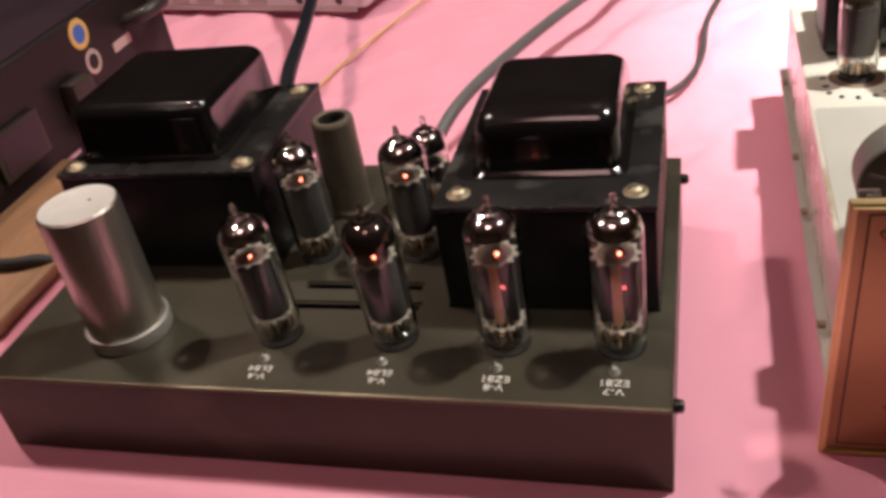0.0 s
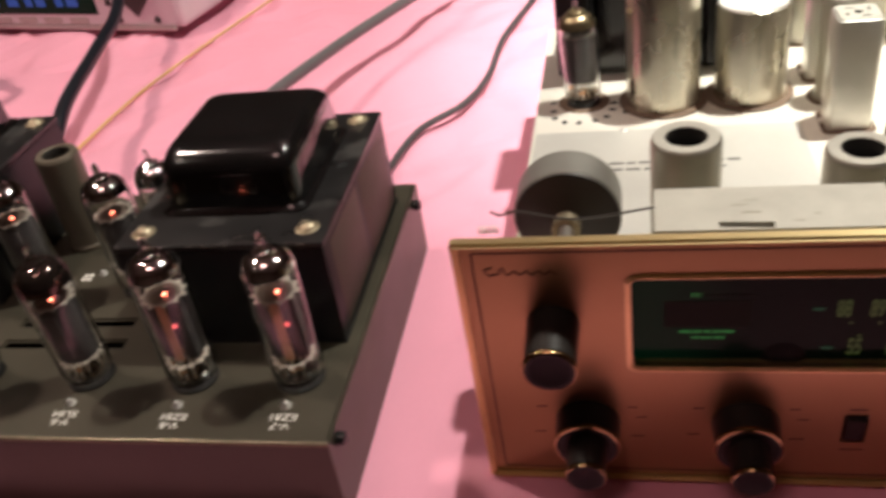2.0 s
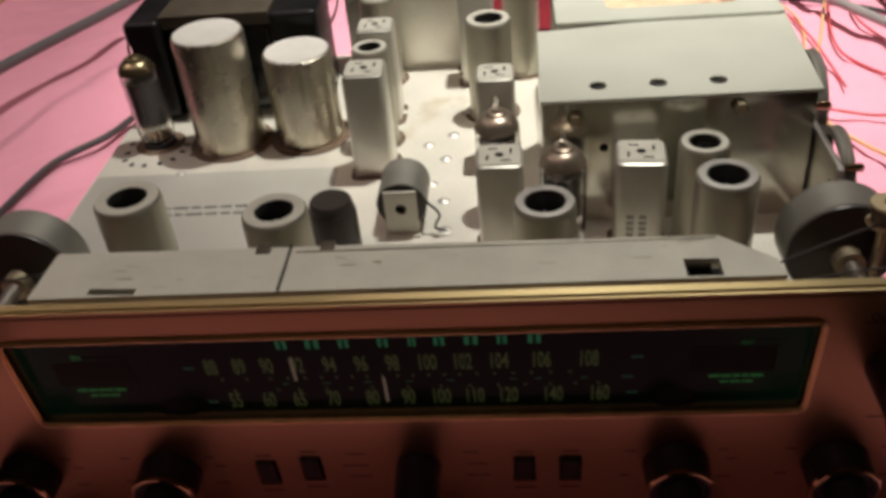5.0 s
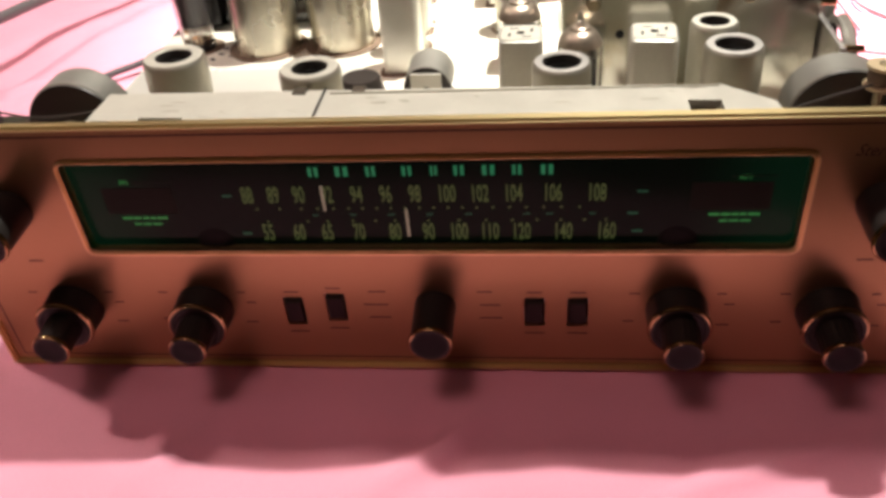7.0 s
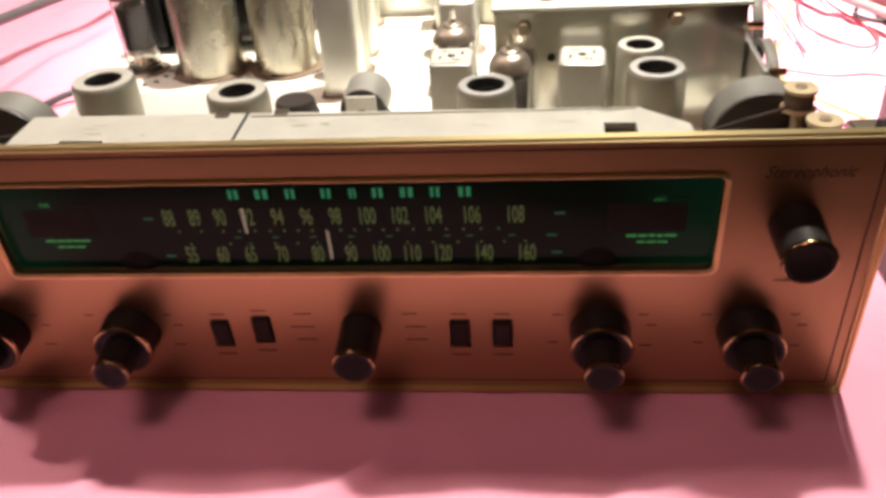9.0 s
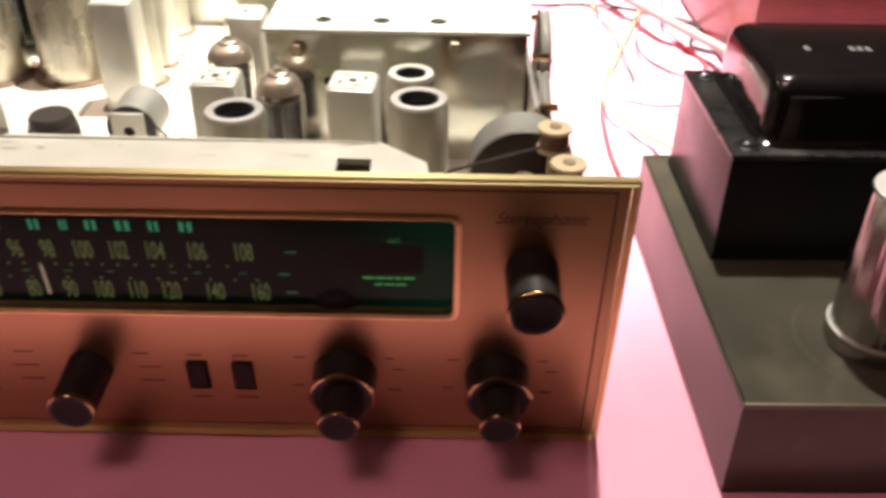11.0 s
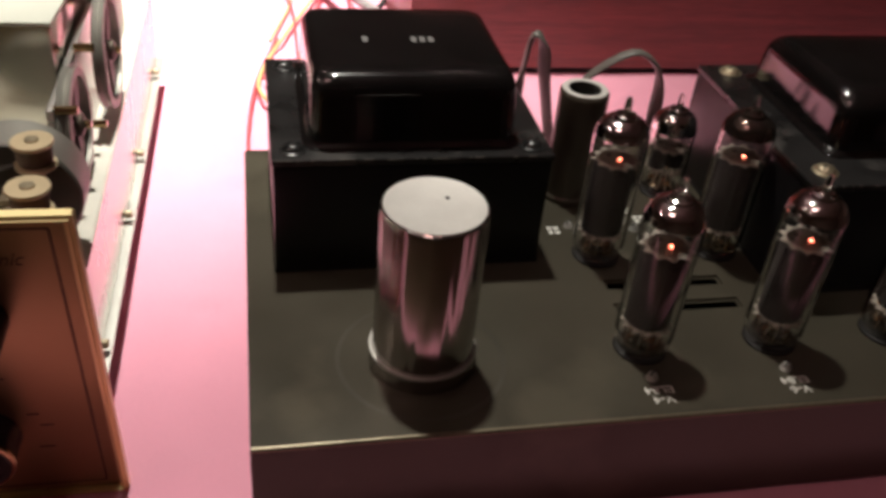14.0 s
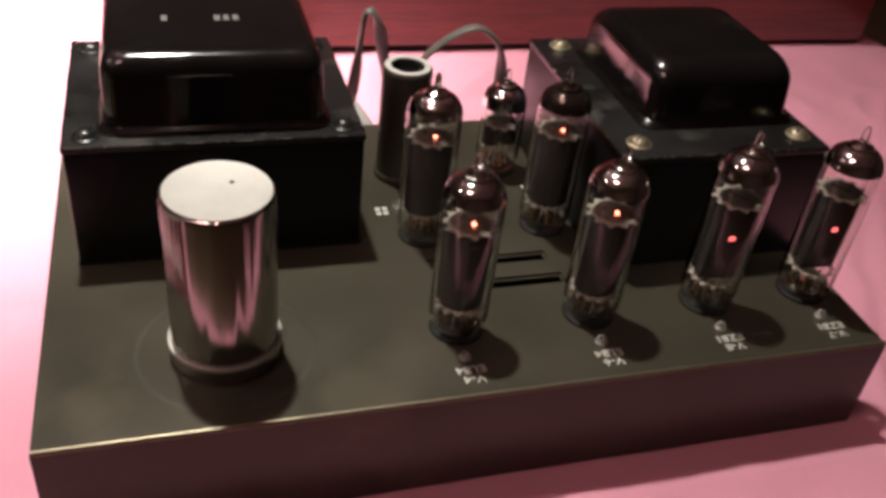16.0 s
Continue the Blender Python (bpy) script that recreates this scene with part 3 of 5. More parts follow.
def shield_can(parent, x, y, z, r, height, material=None, top=None, bore=0.55, tip=True, label="", rim=2.2):
    """An open-topped tube shield with a turned-in rim, the tube's tip just showing inside."""
    prof = [(r + 0.8, 0), (r + 0.8, 2.2), (r, 3.2), (r, height - rim), (r - 0.2, height - 0.8), (r - 0.9, height)]
    inner = [(r * bore + 0.3, height)]
    bore_line = [(r * bore + 0.3, height), (r * bore, height - 0.5), (r * bore, height - 4), (r - 1.2, height - 6), (r - 1.2, height - 14)]
    ob = part("tube_shield", lathe(prof + inner, 40), material or M_SHIELD, parent, label, at=mm(x, y, z))
    part("shield_rim", lathe([(r - 0.85, height + 0.02), (r - 1.0, height + 0.3), (r - 1.3, height + 0.35), (r * bore + 0.7, height + 0.35), (r * bore + 0.4, height + 0.05)], 40), top or M_SHIELDTOP, ob)
    part("blackened_bore", lathe([*bore_line, (0, height - 14)], 40), M_BORE, ob, "blackened inside of the shield")
    if tip:
        part("tube_tip", lathe([(4.5, height - 13.9), (4.0, height - 10), (1.2, height - 8), (1.0, height - 4.5), (0, height - 3.6)], 14), M_GETTER, ob)
    return ob


# ---- the two power amplifiers ----


def screw(parent, x, y, z, r, material, slot=True):
    ob = part("screw", lathe([(0, 0), (r * 1.25, 0), (r * 1.25, 0.5), (r * 1.05, 0.8), (r * 0.98, 1.4), (r * 0.72, 2.4), (r * 0.35, 2.9), (0, 3.0)], 20), material, parent, at=mm(x, y, z, 0, 0, 35))
    if slot:
        part("slot", box(-r * 0.8, r * 0.8, -0.35, 0.35, 2.2, 2.96), M_HOLE, ob)
    return ob


def transformer(parent, x0, x1, y0, y1, flange, bell, bell_top, slope, screws, screw_mat, label, side_gap=True, rounding=(0.6, 0.9)):
    core = box(x0 + 0.5, x1 - 0.5, y0 + 0.5, y1 - 0.5, 40.3, flange - 3.0, 1.2)
    ob = part("transformer", core, M_BLACKD, parent, label)
    part("mounting_plate", box(x0, x1, y0, y1, flange - 3.0, flange, 1.1, 3), M_BLACKE, ob)
    rnd, worn = random.Random(int(x0 * 3 + y0)), bmesh.new()
    u = x0 + 1.5
    while u < x1 - 6:
        w = rnd.choice((0.7, 1.2, 1.8, 3.5, 6.0))
        if rnd.random() < 0.6:
            box(u, u + w, y0 - 0.05, y0 + rnd.uniform(0.5, 1.1), flange - 1.0, flange - rnd.uniform(0.05, 0.35), bm=worn)
        u += w + rnd.uniform(0.6, 5.0)
    v = y0 + 2
    while v < y1 - 5:
        w = rnd.choice((0.7, 1.3, 2.5))
        if rnd.random() < 0.4:
            box(x0 - 0.05, x0 + 0.7, v, v + w, flange - 1.0, flange - 0.2, bm=worn)
        v += w + rnd.uniform(1.0, 7.0)
    tagged(part("edge_wear", worn, M_WORN, ob, "bare worn metal along the plate edge", smooth=False), kind="stuff")
    part("foot_plate", box(x0 + 0.2, x1 - 0.2, y0 + 0.2, y1 - 0.2, 40.05, 42.0, 0.5), M_BLACKD, ob)
    bx0, bx1, by0, by1 = bell
    sx, sy = rounding
    layers = [(flange - 0.4, -2.2, -2.2, 6), (flange + 0.4, -2.2, -2.2, 6), (flange + 1.0, -1.3, -1.3, 6.4), (flange + 2.2, 0, 0, 7), (flange + 3.0, 0.1, 0.1, 7)]
    layers += [(bell_top - slope - 1.0, 0.7, 0.9, 7)]
    for k in range(10):
        a = math.pi / 2 * k / 9
        layers.append((bell_top - slope + (slope - 0.25) * math.sin(a), 0.8 + sx * slope * (1 - math.cos(a)), 1.0 + sy * slope * (1 - math.cos(a)), 7))
    layers += [(bell_top - 0.12, 0.8 + sx * slope + 2.5, 1.0 + sy * slope + 3, 7), (bell_top, 0.8 + sx * slope + 10, 1.0 + sy * slope + 12, 7)]
    part("end_bell", loft([[(px, py, zz) for px, py in round_rect(bx0 + i, bx1 - i, by0 + j, by1 - j, rr, 6)] for zz, i, j, rr in layers]), M_BLACK, ob, "glossy black enamelled end bell")
    for px, py in screws:
        screw(ob, px, py, flange, 4.0 if screw_mat is M_SCREWB else 4.1, screw_mat)
    if side_gap:
        ym = (y0 + y1) / 2
        for ya, yb in ((y0 + 9, ym - 3), (ym + 1, y1 - 8)):
            part("side_panel", box(x1 - 2.4, x1 - 0.4, ya, yb, 44, flange - 6, 0.4), M_IRON, ob, "brown varnished lamination stack")
    return ob


def amplifier(m, label, tubes, black_screws, can_metal, can_label, shapes, tops, marks, ends, can_at):
    amp = thing("tube_amplifier", m, label, "amplifier", "pair of tube amplifiers")
    s0 = -161 if black_screws else -170
    slots = [[(s0, 70.4), (-113, 70.4), (-113, 74.2), (s0, 74.2)], [(s0 - 1, 55.4), (-111, 55.4), (-111, 59.4), (s0 - 1, 59.4)]]
    e0, e1 = ends
    body = outline([(e0, 0), (e1, 0), (e1, 187), (e0, 187)], 38.7, 40.0, slots, 1.1)
    part("chassis_top", body, M_CHASSIS, amp, "bronze-grey enamelled sheet steel chassis top")
    part("front_apron", box(e0, e1, 0, 1.5, -3.1, 38.7), M_CHASSIS, amp)
    part("rear_apron", box(e0, e1, 185.5, 187, -3.1, 38.7), M_CHASSIS, amp)
    part("side_apron", box(e0, e0 + 1.5, 1.5, 185.5, -3.1, 38.7), M_CHASSIS, amp)
    part("side_apron", box(e1 - 1.5, e1, 1.5, 185.5, -3.1, 38.7), M_CHASSIS, amp)
    # Plate coloured near-black so that the inside reads as shade through the slots.
    part("bottom_plate", box(e0 + 2, e1 - 2, 2, 185, -3.0, -1.6), M_HOLE, amp)
    # This lighter bead stands in for the highlight along the rounded front edge.
    part("edge_highlight_bead", cyl(1.13, 0, e1 - e0 - 0.4, 24, 0.1, "x", e0 + 0.2, 1.1, 38.9), M_EDGEBEAD, amp, "lighter metal bead giving the front edge its highlight")
    for yy in (9, 174):
        side = part("side_screw", lathe([(0, 0), (2.6, 0), (2.9, 1.2), (2.4, 3.6), (0, 4.0)], 16, "x"), M_SCREWB, amp, at=mm(e1 + 0.05, yy, 34))
        part("slot", box(3.4, 4.05, -0.3, 0.3, -2, 2), M_HOLE, side)
    # electrolytic can on its clamp ring
    cx, cy = can_at
    ch = 64.2 if black_screws else 68.6
    can = part("capacitor_can", lathe([(0, 0), (17.5, 0), (17.6, 1), (17.6, ch - 2.0), (17.3, ch - 0.4), (16.4, ch + 0.25), (0, ch)], 64), can_metal, amp, can_label, at=mm(cx, cy, 40.2))
    if black_screws:
        ring = part("clamp_ring", lathe([(17.65, 0), (18.5, 0), (18.6, 0.8), (18.6, 5.6), (18.4, 6.2), (17.65, 6.2)], 64), can_metal, can)
        part("ring_lip", lathe([(17.65, 6.2), (18.5, 6.2), (18.9, 6.6), (18.7, 7.2), (17.65, 7.3)], 64), M_ALUTOP, ring, "bright rolled upper lip")
    else:
        part("clamp_ring", lathe([(17.65, 0), (19.4, 0), (19.5, 0.8), (19.5, 5.8), (19.3, 6.6), (18.0, 7.0), (17.65, 6.6)], 64), M_ALUTOP, can)
    part("can_top", lathe([(0, ch + 0.35), (15.9, ch + 0.38), (16.3, ch + 0.55), (16.55, ch + 0.4), (16.6, ch - 0.1)], 64), M_CANTOP, can, "dull scuffed can top")
    part("vent_plug", cyl(0.8, ch + 0.3, ch + 0.7, 10, 0.2, cx=4.5, cy=3.5), M_RUBBER, can)
    if black_screws:
        part("dried_ring", lathe([(28.6, 0.012), (29.0, 0.02), (29.9, 0.02), (30.3, 0.012)], 64), M_RINGMARK, amp, "faint pale ring stain round the can", at=mm(cx, cy, 40.0))
    s = M_SCREWB if black_screws else M_SCREW
    t1, b1, t2, b2 = shapes
    x0, x1, y0, y1, top = t1
    transformer(amp, x0, x1, y0, y1, top, b1, tops[0], 8.5, ((x0 + 8, y0 + 7.5), (x1 - 7.5, y0 + 7.5), (x0 + 8, y1 - 9), (x1 - 8, y1 - 9)), s, "black output transformer with rounded bell", False)
    x0, x1, y0, y1, top = t2
    transformer(amp, x0, x1, y0, y1, top, b2, tops[1], 11.0, ((x0 + 10, y0 + 10.5), (x1 - 9, y0 + 10.5), (x0 + 12, y1 - 9), (x1 - 10, y1 - 9)), M_SCREW, "tall black mains transformer with rounded bell", True, (0.5, 1.15))
    for hx in ((x1 - 7,) if not black_screws else (x0 + 9,)):
        part("plate_hole", lathe([(0, 0), (2.6, 0)], 16), M_HOLE, amp, at=mm(hx, (y0 + y1) / 2 + 4, top + 0.04))
    for px, py in marks:
        pieces("print_bar", [(px + k * 3.4, px + 2.2 + k * 3.4, py, py + 5.2, tops[0] - 0.02, tops[0] + 0.04) for k in range(1 if px < -245 else 3)], M_FADED, amp)
    for name, kind, x, y, turn, getter, low, lean in tubes:
        tall = (1.07 if black_screws else 1.0) + (0.04 if kind == "rectifier" else 0.0)
        if kind == "triode":
            tube(amp, x, y, 40, "triode", turn, 10.0, 33.5, 42.0, 50.5, M_GETTER, 33.0, False, lean)
        else:
            tube(amp, x, y, 40, kind, turn, body=52.0 * tall, dome=60.5 * tall, tip=68.5 * tall, getter=getter, low=low * tall, lean=lean, lit="slot" if black_screws and kind == "rectifier" else True)
        if name:
            code, model = name
            lettering("letter", f"{code}\n{model}", 3.5, M_WHITEINK, amp, mm(x - 1.0, y - 24.6, 40.06, 0, 0, 180), f"white screen-printed {code} {model}", 1.15)
            screw(amp, x - 1.5, y - 16.4, 40, 1.8, M_ALUTOP)
    sx = [t for t in tubes if t[1] == "triode"][0][2]
    shield_can(amp, sx - 46, 141, 40, 10.8, 53, M_SHIELDDARK if black_screws else M_SHIELDTAN, M_CANTOP if black_screws else M_SHIELDTAN, 0.62, True, "dark cylindrical tube shield open at the top")
    for bx, by in ((sx - 20, 118), (sx - 33, 108), (sx + 8, 122), (sx - 62, 112)):
        pieces("print_bar", [(bx - 1 + k * 3.0, bx + 1 + k * 3.0, by - 3.2 * n, by - 3.2 * n + 2.2, 40.02, 40.1) for k in range(2) for n in range(2)], M_WHITEINK, amp)
        screw(amp, bx + 9, by + 2, 40, 1.7, M_ALUTOP)
    return amp


D = M_GETTERD
amplifier(mm(-54.0, -14.3, 0, 0, 0, 0.35), "bronze-grey tube power amplifier with zinc transformer screws on pink cloth", (
    (("V-4", "EL84"), "pentode", -169.0, 36, -10, M_GETTER, 53.1, -3.5), (("V-6", "EL84"), "pentode", -115.5, 36.3, 8, D, 50.0, -2.0),
    (("V-8", "EZ81"), "rectifier", -67, 35.5, 0, M_GETTER, 52.6, 0), (("V-7", "EZ81"), "rectifier", -20.8, 36, 5, M_GETTER, 54.6, 0),
    (None, "pentode", -172, 98.5, 20, M_GETTER, 53.1, -1), (None, "pentode", -120, 100, -5, M_GETTER, 52.2, -1), (None, "triode", -123, 145, 0, None, 0, 0)), False, M_CANDULL, "brushed aluminium capacitor can", ((-296, -189.5, 86, 181, 95.0), (-290, -212, 99, 178), (-97, -6, 57, 169.5, 92.0), (-82.5, -21, 81.5, 153)), (123.0, 119.0), (), (-305, 0), (-245.5, 36))
amplifier(mm(730.0, -10.5, 0, 0, 0, 0.7), "bronze-grey tube power amplifier with black transformer screws on pink cloth", (
    (("V-4", "EL84"), "pentode", -161.5, 35, 0, M_GETTER, 52.1, 0), (("V-6", "EL84"), "pentode", -109, 35, 12, M_GETTER, 53.1, 0),
    (("V-8", "EZ81"), "rectifier", -59, 35, -6, M_GETTER, 53.6, 0), (("V-7", "EZ81"), "rectifier", -14, 35, -4, M_GETTER, 54.6, 0),
    (None, "pentode", -159.5, 93, 10, M_GETTER, 52.1, 0), (None, "pentode", -106, 93.5, -8, D, 52.0, 0), (None, "triode", -112, 141, 0, None, 0, 0)), True, M_ALU, "mirror-polished aluminium capacitor can", ((-292.5, -186, 89.5, 177, 90.5), (-278.5, -199.5, 98, 172), (-93.5, -3, 60, 168, 92.0), (-74.5, -9, 82, 155)), (118.5, 117.0), ((-256, 130), (-237, 130)), (-303, 2.5), (-243.3, 36.5))

# ---- the tuner in the middle ----
tuner = thing("stereo_tuner", pose(0, 0, 0), "uncased vintage tube tuner with copper-gold front panel", "tuner")
TOP = 58.0
edge = outline([(8, 14), (372, 14), (371, 330), (8, 330)], 56.4, TOP, [ring_points(34, 262, 5), ring_points(202, 300, 4)], 0.6)
part("chassis_top", edge, M_ZINC, tuner, "stained zinc-plated chassis top")
for name, b in (("side_plate", (8, 9.4, 14, 330, 12, 56.4)), ("side_plate", (369.6, 371, 14, 330, 12, 56.4)), ("rear_plate", (9.4, 369.6, 328.6, 330, 12, 56.4)), ("bottom_plate", (9.4, 369.6, 15, 328, 12, 13.2))):
    part(name, box(*b), M_SIDE, tuner)
for x0, x1 in ((3.5, 8.0), (371.0, 375.0)):
    part("side_lip", box(x0, x1, 20, 330, 14, 15.6, 0.4), M_PLATE, tuner)
    for yy in (62, 150, 205, 300):
        part("lip_screw", cyl(1.9, 0, 3.4, 12, 0.4, "x"), M_SCREW, tuner, at=mm(2.8 if x0 < 100 else 371.1, yy, 20))
    feet = box(x0 + (6 if x0 < 100 else -16), x0 + (18 if x0 < 100 else -4), 250, 262, -2.9, 12, 1)
    part("foot", feet, M_RUBBER, tuner)
part("front_skirt", box(9.4, 369.6, 14, 15.4, -1, 56.4), M_SIDE, tuner)
plate = part("label_plate", outline(round_rect(10, 140, 44, 186, 2), TOP, TOP + 0.7), M_PLATE, tuner, "plain satin label plate with stencilled warning")
bars = []
for x, y, words in ((36, 151.2, (6, 3, 7, 4, 8, 5, 7, 6, 8, 6)), (40, 145.2, (8, 5, 7, 4, 9, 6, 5, 8))):
    for w in words:
        bars.append((x, x + w * 0.95, y, y + 1.9, TOP + 0.7, TOP + 0.8))
        x += w * 0.95 + 1.7
pieces("stencil_bar", bars, M_DARKINK, plate)

# front panel: u across, v up, w outwards, leaning a little forward
PANEL = mm(0, 12, 0, 4.8) @ pose(0, 0, 0, 90)
WIN = (57.5, 326.5, 61.0, 102.5)
SWITCHES = ((134.4, 28.6), (151.8, 30.6), (232, 28.6), (249, 28.6))
holes = [round_rect(*WIN, 3.0)]
for cx, cy in SWITCHES:
    holes.append(round_rect(cx - 4.1, cx + 4.1, cy - 7.4, cy + 7.4, 0.6, 2))
panel = part("front_panel", outline(round_rect(2.5, 381.5, -1.3, 117.0, 0.5, 1), -1.8, 0, holes, 0.25), M_GOLD, tuner, "copper-gold anodised aluminium front panel", at=PANEL)
part("panel_rim", outline(round_rect(0, 384.4, -2.8, 119.2, 0.8, 2), -1.8, 2.2, [round_rect(2.6, 381.8, -1.2, 116.9, 0.5, 2)], 1.1), M_RIM, panel, "bright gold rim")
inset = outline(round_rect(6.2, 377.8, 1.8, 114.4, 0.5, 1), 0.02, 0.10, [round_rect(6.9, 377.1, 2.5, 113.7, 0.5, 1)])
part("border_line", inset, M_INK, panel, smooth=False)
u0, u1, v0, v1 = WIN
part("window_reveal", outline(round_rect(u0 - 2.0, u1 + 2.0, v0 - 2.2, v1 + 1.2, 4), -4.6, 1.5, [round_rect(u0, u1, v0, v1, 3)], 0.8), M_RIM, panel, "raised gold dial bezel")
dial = part("dial_scale", outline(round_rect(u0 - 1, u1 + 1, v0 - 1, v1 + 1, 2), -6.0, -3.7), M_DIAL, panel, "black glass dial scale lit green from behind")
W = -3.62
FM = (("88", 125.0), ("89", 135.1), ("90", 144.8), ("92", 155.6), ("94", 166.8), ("96", 177.8), ("98", 188.6), ("100", 200.4), ("102", 212.5), ("104", 224.8), ("106", 239.0), ("108", 254.8))
AM = (("55", 130.0), ("60", 142.2), ("65", 153.3), ("70", 165.6), ("80", 179.6), ("90", 192.4), ("100", 203.9), ("110", 215.6), ("120", 227.4), ("140", 242.9), ("160", 258.8))
for text, u in FM:
    lettering("digit", text, 7.6, M_GREENY, dial, mm(u, 84.3, W), squeeze=0.43, bold=0.16)
for text, u in AM:
    lettering("digit", text, 7.8, M_GREENY, dial, mm(u, 66.6, W), squeeze=0.43, bold=0.16)
fm_dots = [127.7, 136.5, 144.9, 151.2, 157.3] + [163.1 + k * 5.35 + 0.06 * k * max(0, k - 9) for k in range(16)]
am_dots = [130.9, 146.4, 154.2, 163.9, 172.6, 180.1, 192.8, 204.3, 214.5, 224.2, 233.4, 242.1, 250.7, 258.5]
for k, u in enumerate(fm_dots):
    part("dial_dot", cyl(0.55, 0, 0.1, 8, 0.02), M_GREENY, dial, smooth=False, at=mm(u, 78.3, W))
for k, u in enumerate(am_dots):
    part("dial_dot", cyl(0.55, 0, 0.1, 8, 0.02), M_GREENY, dial, smooth=False, at=mm(u, 72.3, W))
dashes = [(u - 1.3, u + 1.3, 75.0, 75.5, W, W + 0.1) for u in (150, 164.5, 179, 193.5, 208, 229.5, 238, 253.5)]
dashes += [(u - 1.9, u + 1.9, v - 0.45, v + 0.45, W, W + 0.1) for u, v in ((117.2, 84.5), (121.5, 66.6), (271, 85), (268, 75.2), (270, 67))]
pieces("dial_dash", dashes, M_GREENT, dial)
name_bars = []
for u, w in ((152, 3.6), (162.6, 4.6), (173.3, 3.4), (186.6, 3.4), (196.4, 2.4), (205.5, 3.6), (216.1, 4.4), (226.3, 3.2), (237, 4.2)):
    stem = 0.36 * w
    name_bars += [(u - w / 2, u - w / 2 + stem, 92.9, 97.1, W, W + 0.1), (u + w / 2 - stem, u + w / 2, 92.9, 97.1, W, W + 0.1)]
pieces("name_bar", name_bars, M_GREEN, dial)
lettering("letter", "FM", 2.0, M_GREENB, dial, mm(78.5, 91.0, W))
lettering("letter", "AM", 2.0, M_GREENB, dial, mm(306, 90.6, W))
small = []
for cu in (82.3, 304):
    for a, b in ((-9, -5.2), (-4.6, -1.5), (-0.9, 1.4), (2.0, 4.2), (4.8, 9)):
        small.append((cu + a, cu + b, 73.9, 74.9, W, W + 0.1))
    for a, b in ((-5, -2.2), (-1.6, 1.8), (2.4, 6)):
        small.append((cu + a, cu + b, 71.1, 71.9, W, W + 0.1))
pieces("legend_bar", small, M_GREENB, dial)
# Dim panes at the dial ends; the right one paints a reflection in the glass.
meter = []
for cu in (82.3, 302):
    meter += [(cu - 1, cu + 15, 90.8, 91.4, W, W + 0.1), (cu - 14, cu + 14, 76.5, 88.6, W - 0.02, W + 0.05)]
pieces("dial_end_pane", meter, M_PEARL, dial)
for u, va, vb in ((154.0, 77.5, 88.8), (184.8, 65.0, 77.8)):
    part("pointer", box(u - 0.5, u + 0.5, va, vb, -3.5, -3.0, 0.1), M_POINTER, dial, "pale vertical dial pointer")
for u in (108, 285):
    part("bulb_cover", lathe([(0, 1.6), (5, 1.2), (7.5, 0)], 20), M_HOLE, dial, at=mm(u, 61.5, -3.7))


def knob(u, v, layers, label):
    """A stack of turned knob sections (radius, from, to) with brass rings at their front edges."""
    r, a, b = layers[0]
    ob = None
    for k, (r, a, b) in enumerate(layers):
        bm = bmesh.new()
        n = 48
        rows = []
        for zz, s in ((a, 1.0), (b - 2.2, 0.95), (b - 1.9, 0.985), (b - 0.5, 0.985), (b, 0.92), (b, 0.78), (b - 0.5, 0.74)):
            rows.append((zz, s))
        rings = []
        for zz, s in rows:
            flute = 0.25 if zz <= b - 2.1 else 0
            rings.append([(math.cos(2 * math.pi * j / n) * (r * s - flute * (j % 2)), math.sin(2 * math.pi * j / n) * (r * s - flute * (j % 2)), zz) for j in range(n)])
        own = loft(rings)
        piece = part("knob" if not ob else "inner_knob", own, M_KNOB, ob or panel, label if not ob else "", at=mm(u, v, 0) if not ob else None)
        ob = ob or piece
        part("brass_ring", lathe([(r * 0.99, b - 1.9), (r * 1.015, b - 1.5), (r * 1.015, b - 0.8), (r * 0.98, b - 0.2), (r * 0.92, b + 0.02)], 48), M_BRASS, ob, "thin polished brass ring")
        if k == len(layers) - 1:
            part("knob_face", lathe([(0, b - 0.1), (r * 0.86, b - 0.1), (r * 0.9, b + 0.05)], 40), M_KNOBTOP, ob)
    return ob


DUAL = ((12.0, 0.3, 13.0), (7.4, 12.7, 26.5))
for u in (40.5, 97.0, 287.0, 343.5):
    knob(u, 31.0, DUAL, "dark brown concentric double knob with brass rings")
knob(192.5, 32.0, ((8.4, 0.3, 22.5),), "tall dark brown selector knob with brass ring")
for u in (31.2, 352.4):
    knob(u, 82.0, ((9.2, 0.3, 22.5),), "tall dark brown round knob with brass ring")
for u, v in SWITCHES:
    sw = part("rocker_switch", box(u - 3.9, u + 3.9, v - 7.2, v + 7.2, -6, -1.5, 0.3), M_HOLE, panel, "black rocker switch")
    part("rocker", loft([[(u - 3.4, v - 6.6, -1.5), (u + 3.4, v - 6.6, -1.5), (u + 3.4, v + 6.6, -1.5), (u - 3.4, v + 6.6, -1.5)], [(u - 3.2, v - 6.2, 0.2), (u + 3.2, v - 6.2, 0.2), (u + 3.2, v + 6.2, 1.8), (u - 3.2, v + 6.2, 1.8)]]), M_KNOB, sw)
ink = []
